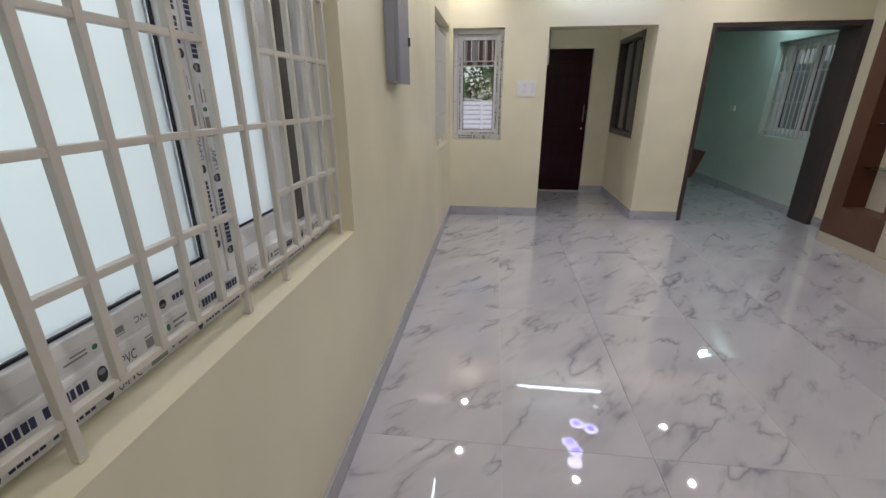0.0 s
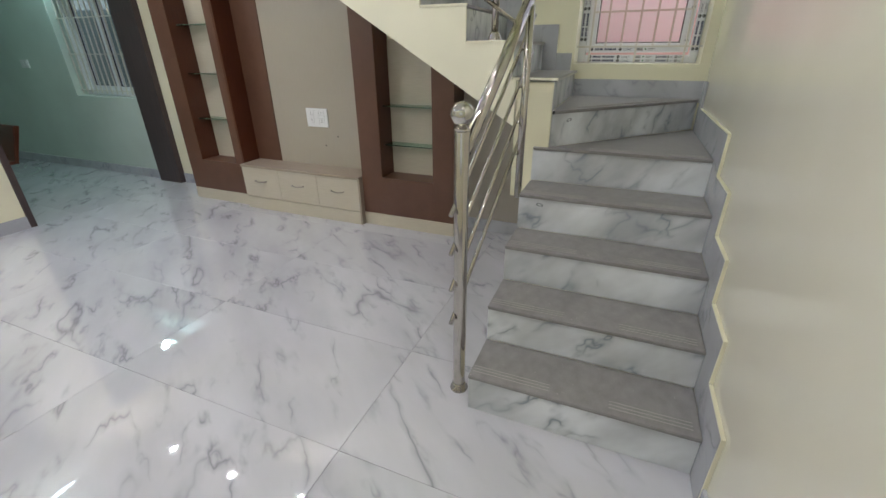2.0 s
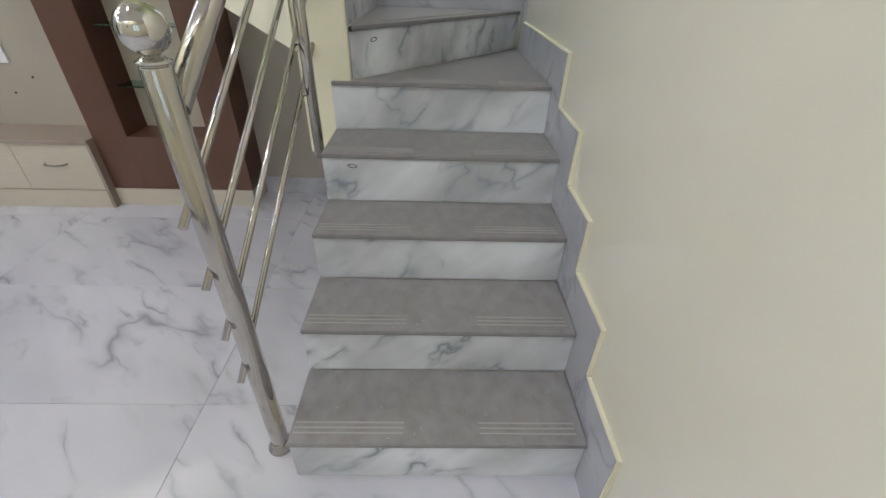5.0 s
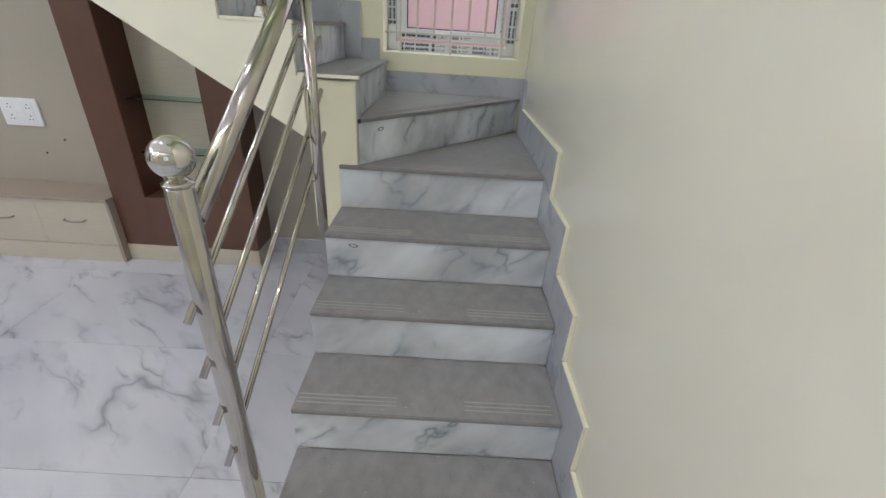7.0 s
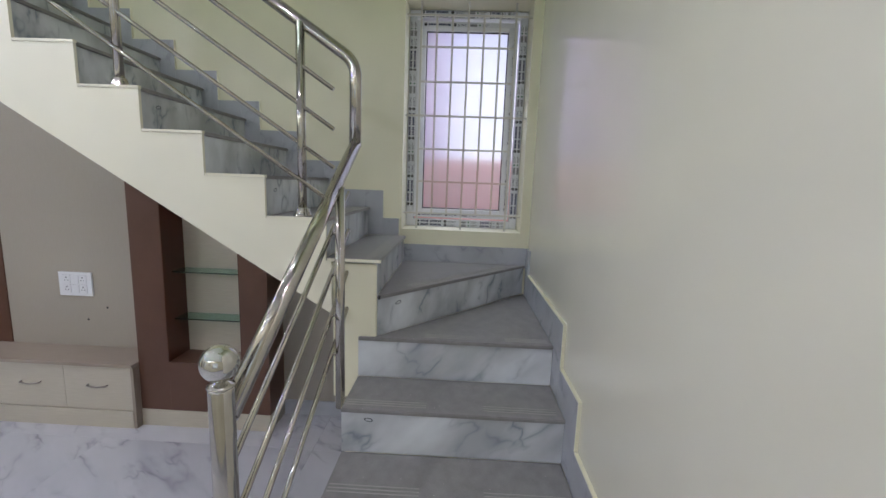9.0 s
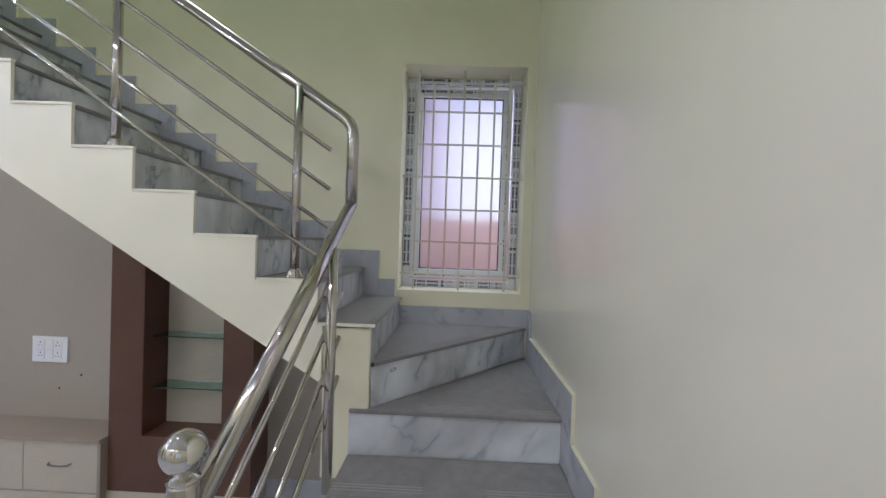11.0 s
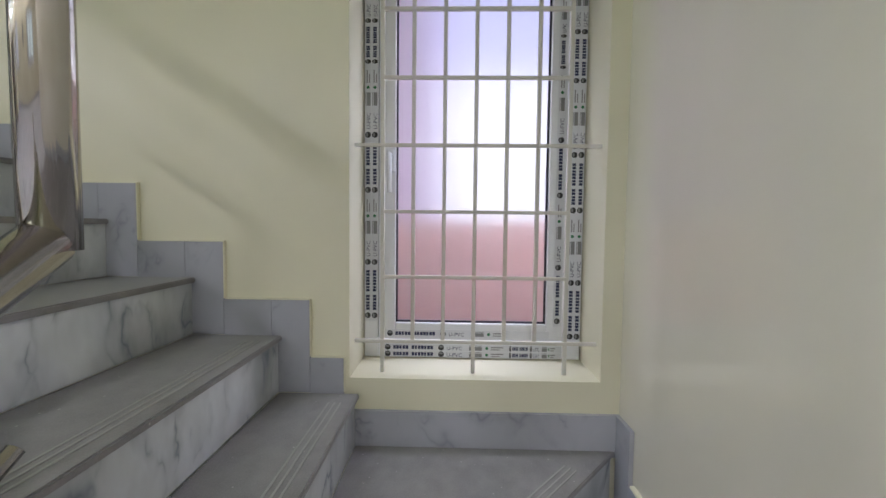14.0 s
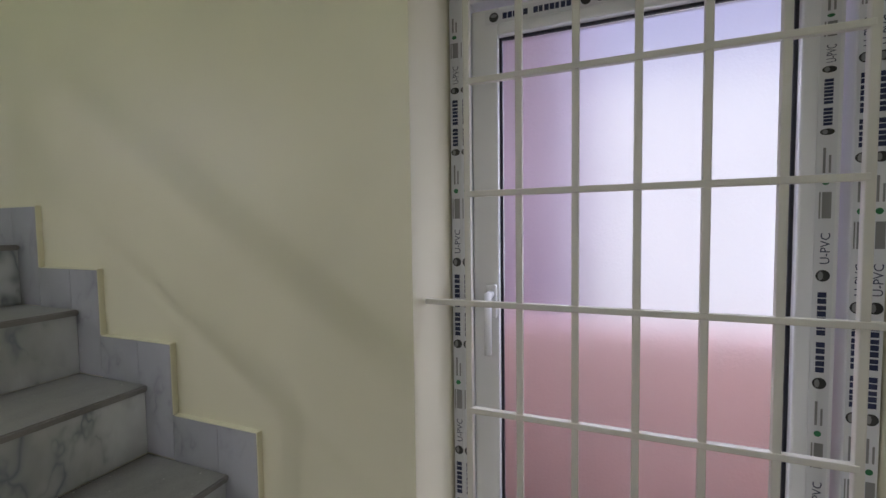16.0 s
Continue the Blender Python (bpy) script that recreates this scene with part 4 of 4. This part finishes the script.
gv = [0.202, 0.293, 0.383, 0.473, 0.560, 0.643, 0.740, 0.838, 0.925, 1.015, 1.105, 1.190, 1.272]
grille("cream painted steel grille across the wide living room window", (-0.045, 0, 0),
       [(a, W1[2] + 0.002 if i in (0, 5, 7, 12) else 0.950, 2.02) for i, a in enumerate(gv)],
       [(z, 0.075, 1.309) for z in (0.950, 1.303, 1.66, 2.02)] + [(z, a, c) for z in (1.124, 1.475, 1.84) for a, c in ((gv[0], gv[5]), (gv[7], gv[12]))], 0.0075)
gv = [W2[0] + 0.06 + 0.105 * i for i in range(11)]
grille("cream painted steel grille across the corner window", (-0.045, 0, 0),
       [(a, W2[2] + 0.005 if i % 4 == 0 else W2[2] + 0.06, W2[3] - 0.06) for i, a in enumerate(gv)],
       [(z, W2[0] + 0.01, W2[1] - 0.01) for z in (0.96, 1.2, 1.45, 1.7, 1.98)], 0.006)
gv = [WN[0] + 0.05 + 0.076 * i for i in range(7)]
grille("cream painted steel grille across the porch window", (0, YN + 0.045, 0),
       [(a, WN[2] + 0.06, 1.98 if i % 6 else 2.05) for i, a in enumerate(gv) if i in (0, 6)] + [(a, 1.74, 1.98) for a in gv[1:6]],
       [(z, WN[0] + 0.005, WN[1] - 0.005) for z in (0.955, 1.32, 1.69, 1.74, 1.98)], 0.0055, 1)
gv = [WHL[0] + 0.05 + 0.085 * i for i in range(13)]
grille("cream painted steel grille across the next room window", (XH + 0.05, 0, 0),
       [(a, WHL[2] + 0.03, WHL[3] - 0.05) for a in gv],
       [(z, WHL[0] + 0.005, WHL[1] - 0.005) for z in (0.93, 1.3, 1.65, 2.03)], 0.0058)


# ---- door, frames ----
def main_door():
    u = thing("main_door", "closed polished dark red wood panelled main door", "door", at=(1.44, YF + 0.05, 0.0))
    part("leaf", boxbm(-0.388, 0, 0.02, 0.388, 0.04, 1.988, bevel=0.002), MAHOGANY, u)
    for z0, z1 in ((0.12, 0.55), (0.66, 1.0), (1.1, 1.5), (1.6, 1.86)):
        for x0, x1 in ((-0.30, 0.28),):
            bm = ring(bmesh.new(), x0, z0, x1, z1, 0.03, 1, -0.014, -0.0005, 0.004)
            part("moulding", bm, MAHOGANY, u)
            part("raised_panel", boxbm(x0 + 0.055, -0.010, z0 + 0.055, x1 - 0.055, -0.0005, z1 - 0.055, bevel=0.006), MAHOGANY, u)
    h = part("handle", tube(bmesh.new(), [(0.33, 0.0, 1.02), (0.33, -0.045, 1.03), (0.33, -0.045, 1.25), (0.33, 0.0, 1.26)], 0.009, 12), BRASS, u, "steel pull handle")
    part("lock", lathe(bmesh.new(), [(0.016, 0), (0.014, 0.006)], seg=16), BRASS, u, at=pose(0.33, -0.001, 0.93, 90))
    part("threshold", boxbm(-0.385, -0.055, 0.0, 0.385, 0.12, 0.018, bevel=0.004), SKIRT, u)
    return u


main_door()


def doorway_frame():
    y0, y1 = YN - 0.012, YN + T + 0.075
    u = thing("doorway_frame", "dark brown laminate lining of the wide doorway", "door frame", at=(3.39, YN, 0))
    o = -Vector((3.39, YN, 0))

    def p(name, *a):
        bm = boxbm(*a, bevel=0.002)
        bmesh.ops.translate(bm, verts=bm.verts[:], vec=o)
        part(name, bm, DOORFRAME, u)
    p("jamb", 2.672, y0, 0.0, 2.715, y1, 2.066)
    p("jamb", 4.058, y0 - 0.015, 0.0, 4.118, y1, 2.066)
    p("head", 2.7155, y0, 2.022, 4.0575, y1, 2.066)
    return u


doorway_frame()


def foyer_window():
    u = thing("inner_window", "dark brown framed inner window with dark glass", "window", at=(2.153, 5.765, 0.89))
    a0, a1, z0, z1 = FWIN[0] + 0.002 - 5.765, FWIN[1] - 0.002 - 5.765, 0.002, FWIN[3] - FWIN[2] - 0.002
    part("window_frame", ring(bmesh.new(), a0, z0, a1, z1, 0.06, 0, -0.012, 0.13, 0.003), DOORFRAME, u)
    part("mullion", boxbm(0.02, -0.02, 0.062, 0.07, 0.02, z1 - 0.062, bevel=0.002), DOORFRAME, u)
    for a, b in ((a0 + 0.061, -0.021), (0.021, a1 - 0.061)):
        part("pane", boxbm(0.04, a, 0.062, 0.046, b, z1 - 0.062), material("dark_tinted_glass", (0.03, 0.035, 0.05), 0.05), u, "dark tinted pane")
    return u


foyer_window()

# wooden thing that stands just inside the next room
def chair():
    u = thing("chair", "dark brown wooden chair standing just inside the next room", "chair", at=(2.82, 5.62, 0))
    part("seat", boxbm(-0.22, -0.2, 0.41, 0.19, 0.2, 0.44, bevel=0.008), DARKBROWN, u)
    for x in (-0.21, 0.09):
        for y in (-0.19, 0.155):
            part("leg", boxbm(x, y, 0, x + 0.035, y + 0.035, 0.409, bevel=0.004), DARKBROWN, u)
    part("backrest", prism(bmesh.new(), [(0.16, 0.43), (0.19, 0.43), (0.30, 0.73), (0.255, 0.735)], 1, -0.2, 0.2, 0.006), DARKBROWN, u)
    return u


chair()


# ---- skirtings ----
SKH = 0.10


def skirting(name, x0, y0, x1, y1):
    part(name, boxbm(min(x0, x1), min(y0, y1), 0.0, max(x0, x1), max(y0, y1), SKH, bevel=0.0012), SKIRT, None, "grey marble skirting along the wall", kind="structure")


skirting("baseboard", 0.001, -3.2, 0.012, YN - 0.001)
skirting("baseboard", 0.013, YN - 0.012, FOY[0] - 0.001, YN - 0.001)
skirting("baseboard", FOY[1] - 0.001, YN - 0.012, 2.669, YN - 0.001)
skirting("baseboard", FOY[1] - 0.012, YN + 0.0, FOY[1] - 0.001, YF - 0.001)
skirting("baseboard", 1.835, YF - 0.012, FOY[1] - 0.013, YF - 0.001)
skirting("baseboard", 4.12 - 0.012, 4.302, 4.12 - 0.001, YN - 0.03)
skirting("baseboard", XE - 0.012, 0.83, XE - 0.001, 1.498)
skirting("baseboard", XH - 0.012, YN + T + 0.001, XH - 0.001, 8.59)
skirting("baseboard", 1.42, 0.001, 2.064, 0.012)

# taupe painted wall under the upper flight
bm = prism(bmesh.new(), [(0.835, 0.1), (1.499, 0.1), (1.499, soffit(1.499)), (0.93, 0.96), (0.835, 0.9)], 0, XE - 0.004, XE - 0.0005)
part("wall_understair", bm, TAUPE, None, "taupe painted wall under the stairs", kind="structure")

# ---- lamps ----
LED = glow("warm_led", (1.0, 0.88, 0.70), 8.0)


def spot(x, y, watts=SPOT, z=CEILZ):
    u = thing("ceiling_spotlight", "small round recessed warm white ceiling spotlight, switched on; six are added fill", "ceiling light", "ceiling spotlights", at=(x, y, z))
    part("trim_ring", lathe(bmesh.new(), [(0.048, -0.004), (0.050, -0.002), (0.050, -0.0005)], seg=24), UPVC, u)
    part("lens", lathe(bmesh.new(), [(0.024, -0.007), (0.028, -0.0045)], seg=24), LED, u)
    area("spot_light", x, y, z - 0.012, 0.06, watts, (1.0, 0.95, 0.87))


# the last six are unseen, added to fill the near room and stairs
for x, y, k in ((0.25, 4.595, 0.7), (0.24, 3.725, 0.8), (2.83, 4.43, 0.7), (2.83, 3.57, 0.8), (2.9, 2.75, 0.8), (2.17, 2.93, 0.8), (1.57, 3.465, 0.6), (0.28, 2.4, 1.0), (0.28, 1.2, 1.0), (2.2, 1.6, 0.8), (1.3, 0.4, 1.5), (0.9, -1.2, 1.3), (2.6, -1.4, 1.2)):
    spot(x, y, SPOT * k)

TUBE = glow("cool_tube", (0.72, 0.95, 1.0), 14.0)
u = thing("tube_light", "long slim cool white tube light on the wall above the opening", "tube light", at=(1.55, YN, 2.475))
part("fixture", boxbm(-0.58, -0.03, -0.016, 0.58, -0.001, 0.016, bevel=0.003), UPVC, u)
part("tube", tube(bmesh.new(), [(-0.56, -0.042, -0.004), (0.56, -0.042, -0.004)], 0.011, 12), TUBE, u, "glowing cool white tube")
area("tube_lamp", 1.58, YN - 0.06, 2.485, 1.1, TUBEW, (0.78, 0.95, 1.0), 0.02, (55, 0, 0))

u = thing("tube_light", "slim cool white tube light high on the window wall", "tube light", at=(0.0, 2.60, 2.495))
part("fixture", boxbm(0.001, -0.58, -0.016, 0.024, 0.58, 0.016, bevel=0.003), UPVC, u)
part("tube", tube(bmesh.new(), [(0.034, -0.56, -0.004), (0.034, 0.56, -0.004)], 0.009, 12), TUBE, u, "glowing cool white tube")

PURPLE = glow("violet_led", (0.20, 0.12, 1.0), 11.0)
WHITE_RIM = glow("pale_violet_rim", (0.72, 0.75, 1.0), 9.0)
for x, y, c in ACCENTS:
    u = thing("ceiling_accent_lamp", "small %s glowing ceiling accent lamp" % ("violet" if c else "white"), "ceiling light", "accent lamps", at=(x, y, CEILZ))
    part("petal_ring", lathe(bmesh.new(), [(0.060, -0.012), (0.090, -0.006), (0.082, -0.001)], seg=9), WHITE_RIM, u)
    part("lens", lathe(bmesh.new(), [(0.050, -0.020), (0.054, -0.0125)], seg=16), PURPLE if c else LED, u)

# lamp of the next room, then added fill for the stairwell and foyer
u = thing("wall_lamp", "cool white bulb lamp on the pale green room wall", "wall lamp", at=(XH, 6.0, 2.54))
part("holder", boxbm(-0.035, -0.04, -0.04, -0.001, 0.04, 0.04, bevel=0.006), UPVC, u)
part("bulb", tube(bmesh.new(), [(-0.036, 0, 0), (-0.11, 0, -0.03)], 0.028, 14), glow("cool_bulb", (0.6, 1.0, 0.93), 8.0), u, "glowing cool white bulb")
area("room_lamp", XH - 0.16, 6.0, 2.50, 0.12, ROOMW, (0.70, 1.0, 0.95), turn=(0, 40, 0))
# unseen panel and lamp added high up to brighten the stairwell walls
u = thing("unseen_stairwell_light", "unseen round glowing panel added over the stairwell", "ceiling light", at=(3.2, 2.4, TOP))
part("body", lathe(bmesh.new(), [(0.44, -0.03), (0.45, -0.02), (0.45, -0.0005)]), glow("upper_fill_panel", (0.9, 1.0, 0.85), 5.0), u)
area("stair_fill", 3.2, 2.4, TOP - 0.05, 2.2, STAIRW, (0.82, 1.0, 0.70))
# added fill under the foyer ceiling, no fixture there
area("foyer_fill", 1.6, 5.7, CEILZ - 0.02, 0.1, FOYW, (0.95, 1.0, 0.88))

# area lamps added outside the panes in place of daylight
area("alley_fill", 4.48, -0.55, 1.9, 0.3, ALLEY * 0.4, (0.97, 0.96, 1.0), 1.6, (0, 90, -74))
area("window_daylight", -0.50, 1.15, 1.5, 2.4, WINW * 4.3, (0.83, 0.98, 0.98), 3.2, (0, -90, 0))
area("alley_fill", 4.52, 0.40, 3.1, 0.3, ALLEY, (0.97, 0.96, 1.0), 1.4, (0, 20, 0))
area("window_daylight", -0.55, 4.2, 1.5, 1.1, WINW * 0.5, (0.8, 0.95, 1.0), 1.1, (0, -90, 0))

# ---- outside ----
def plain_building(name, label, *b, mat=None):
    ob = part(name, boxbm(*b), mat, None, label, kind="structure")
    return ob


salmon = paint("salmon_wall_paint", (0.78, 0.48, 0.45), 0.8, 0.06, 0.2)
mauve = paint("pale_mauve_wall_paint", (0.52, 0.38, 0.50), 0.8, 0.05, 0.2)
white_out = paint("white_outside_paint", (0.78, 0.80, 0.76), 0.8, 0.05, 0.2)
plain_building("compound_wall", "salmon painted compound wall close outside the stair window", 4.75, -6, -0.45, 4.9, 4.2, 1.70, mat=salmon)
plain_building("neighbour_wall", "pale mauve painted neighbouring house wall", 5.6, 0.72, -0.45, 9.0, 4.4, 6.0, mat=mauve)
plain_building("neighbour_wall", "grey green neighbouring wall outside the room window", 5.6, 4.41, -0.45, 9.0, 12, 6.0, mat=paint("grey_green_wall_paint", (0.22, 0.27, 0.26), 0.8, 0.06, 0.2))
plain_building("far_house_wall", "white sunlit house wall further off", 9.6, -9, -0.45, 9.8, 0.66, 4.05, mat=white_out)
plain_building("far_house_wall", "dull lavender blue house wall behind the white one", 13.0, -12, -0.45, 13.3, 8, 12.0, mat=paint("lavender_outside_paint", (0.42, 0.41, 0.54), 0.8, 0.06, 0.2))
# unseen wall added to keep the sun out and tint the west panes
plain_building("sun_block_wall", "unseen pale green wall added to block the sun and tint the frosted windows", -2.6, -6, -0.45, -2.4, 4.9, 6.8, mat=paint("pane_tint_paint", (0.86, 0.86, 0.64), 0.8, 0.05, 0.2))


def fence():
    u = thing("slatted_gate", "white slatted metal gate beyond the porch", "gate", at=(0.2, 9.9, -0.45))
    for x in (-1.6, 0.0, 1.6):
        part("post", boxbm(x - 0.03, 0, 0, x + 0.03, 0.06, 1.75, bevel=0.004), UPVC, u)
    for i in range(16):
        part("slat", boxbm(-1.6, -0.02, 0.15 + i * 0.1, 1.6, -0.002, 0.215 + i * 0.1, bevel=0.003), UPVC, u)
    return u


fence()


def foliage_material():
    m = material("green_leaves", (0.06, 0.12, 0.03), 0.5)
    n = Nodes(m)
    r = n.add("ShaderNodeNewGeometry").outputs["Random Per Island"]
    n.put("Base Color", n.mix(r, (0.03, 0.08, 0.02), (0.12, 0.20, 0.06)))
    return m


def tree(x, y, h, label):
    u = thing("tree", label, "tree", at=(x, y, -0.45))
    part("trunk", tube(bmesh.new(), [(0, 0, 0), (0.05, 0, h * 0.3), (-0.03, 0.05, h * 0.55), (0.1, 0, h * 0.8)], 0.06, 10), laminate("bark", (0.12, 0.09, 0.06), (0.2, 0.15, 0.1), 0.9) if "bark" not in bpy.data.materials else bpy.data.materials["bark"], u)
    rng = random.Random(4)
    verts, faces = [], []
    for c in range(46):
        a, e, rr = rng.uniform(0, 6.28), rng.uniform(-0.6, 1.2), rng.uniform(0.3, 1.25)
        cx, cy, cz = rr * math.cos(a), rr * math.sin(a), h * 0.62 + e * h * 0.3
        for i in range(70):
            px, py, pz = cx + rng.gauss(0, 0.17), cy + rng.gauss(0, 0.17), cz + rng.gauss(0, 0.15)
            d = Vector((rng.gauss(0, 1), rng.gauss(0, 1), rng.gauss(0, 1))).normalized()
            s = d.cross(Vector((rng.gauss(0, 1), rng.gauss(0, 1), rng.gauss(0, 1)))).normalized()
            l, w = rng.uniform(0.06, 0.11), rng.uniform(0.02, 0.035)
            p = Vector((px, py, pz))
            k = len(verts)
            verts += [p - d * l, p + s * w, p + d * l, p - s * w]
            faces.append((k, k + 1, k + 2, k + 3))
    me = bpy.data.meshes.new("crown")
    me.from_pydata(verts, [], faces)
    me.materials.append(bpy.data.materials.get("green_leaves") or foliage_material())
    part("crown", me, None, u)
    return u


tree(-0.5, 11.4, 4.0, "small leafy green tree beyond the porch window")
tree(1.7, 12.2, 4.2, "leafy green tree behind the white gate")

# striped awning over the porch window
u = thing("awning", "brown and white striped awning over the porch window", "awning", at=(0.3, 6.2, 1.78))
stripe = [paint("awning_brown", (0.17, 0.09, 0.08), 0.7, 0.08, 0.1), paint("awning_grey", (0.42, 0.40, 0.40), 0.7, 0.05, 0.1)]
for i in range(26):
    part("stripe", boxbm(-0.9 + i * 0.07, 0, 0, -0.9 + i * 0.07 + 0.069, 0.02, 0.75), stripe[i % 2], u)

# clothes and drum outside the room window
u0 = thing("clothes_rail", "plain steel clothes rail outside the room window", "clothes rail", at=(4.63, 5.7, -0.45))
part("rail", tube(bmesh.new(), [(0, -0.6, 0), (0, -0.6, 2.1), (0, 0.65, 2.1), (0, 0.65, 0)], 0.012, 10), GREYMETAL, u0)
redish = paint("dull_red_cloth", (0.22, 0.09, 0.07), 0.8, 0.1, 0.3)
u = thing("hanging_cloth", "dull red and grey cloths hanging outside the room window", "cloth", at=(4.62, 5.7, 0.9))
for i, (w, mt) in enumerate(((0.12, redish), (0.07, GREYMETAL), (0.16, redish), (0.1, mauve), (0.13, redish), (0.08, GREYMETAL))):
    part("cloth", prism(bmesh.new(), [(0.16 * i - 0.5, -0.2), (0.16 * i - 0.5 + w, -0.2), (0.16 * i - 0.5 + w * 0.8, 0.35), (0.16 * i - 0.47, 0.35)], 0, 0, 0.02, 0.004), mt, u)

# ---- floor tiles, last ----
def tiles():
    TX, TY, X0, Y0 = 0.6067, 1.2133, 0.606, 1.194
    g = 0.0008
    bm = boxbm(g - TX / 2, g - TY / 2, -0.006, TX / 2 - g, TY / 2 - g, 0.0)
    me = mesh_from(bm, "tile", FLOOR)
    for i in range(-2, 6):
        for j in range(-4, 7):
            ob = new("tile", me)
            ob.matrix_basis = Matrix.Translation((X0 + (i + 0.5) * TX, Y0 + (j + 0.5) * TY, 0))
            ob.parent = floor_base


tiles()
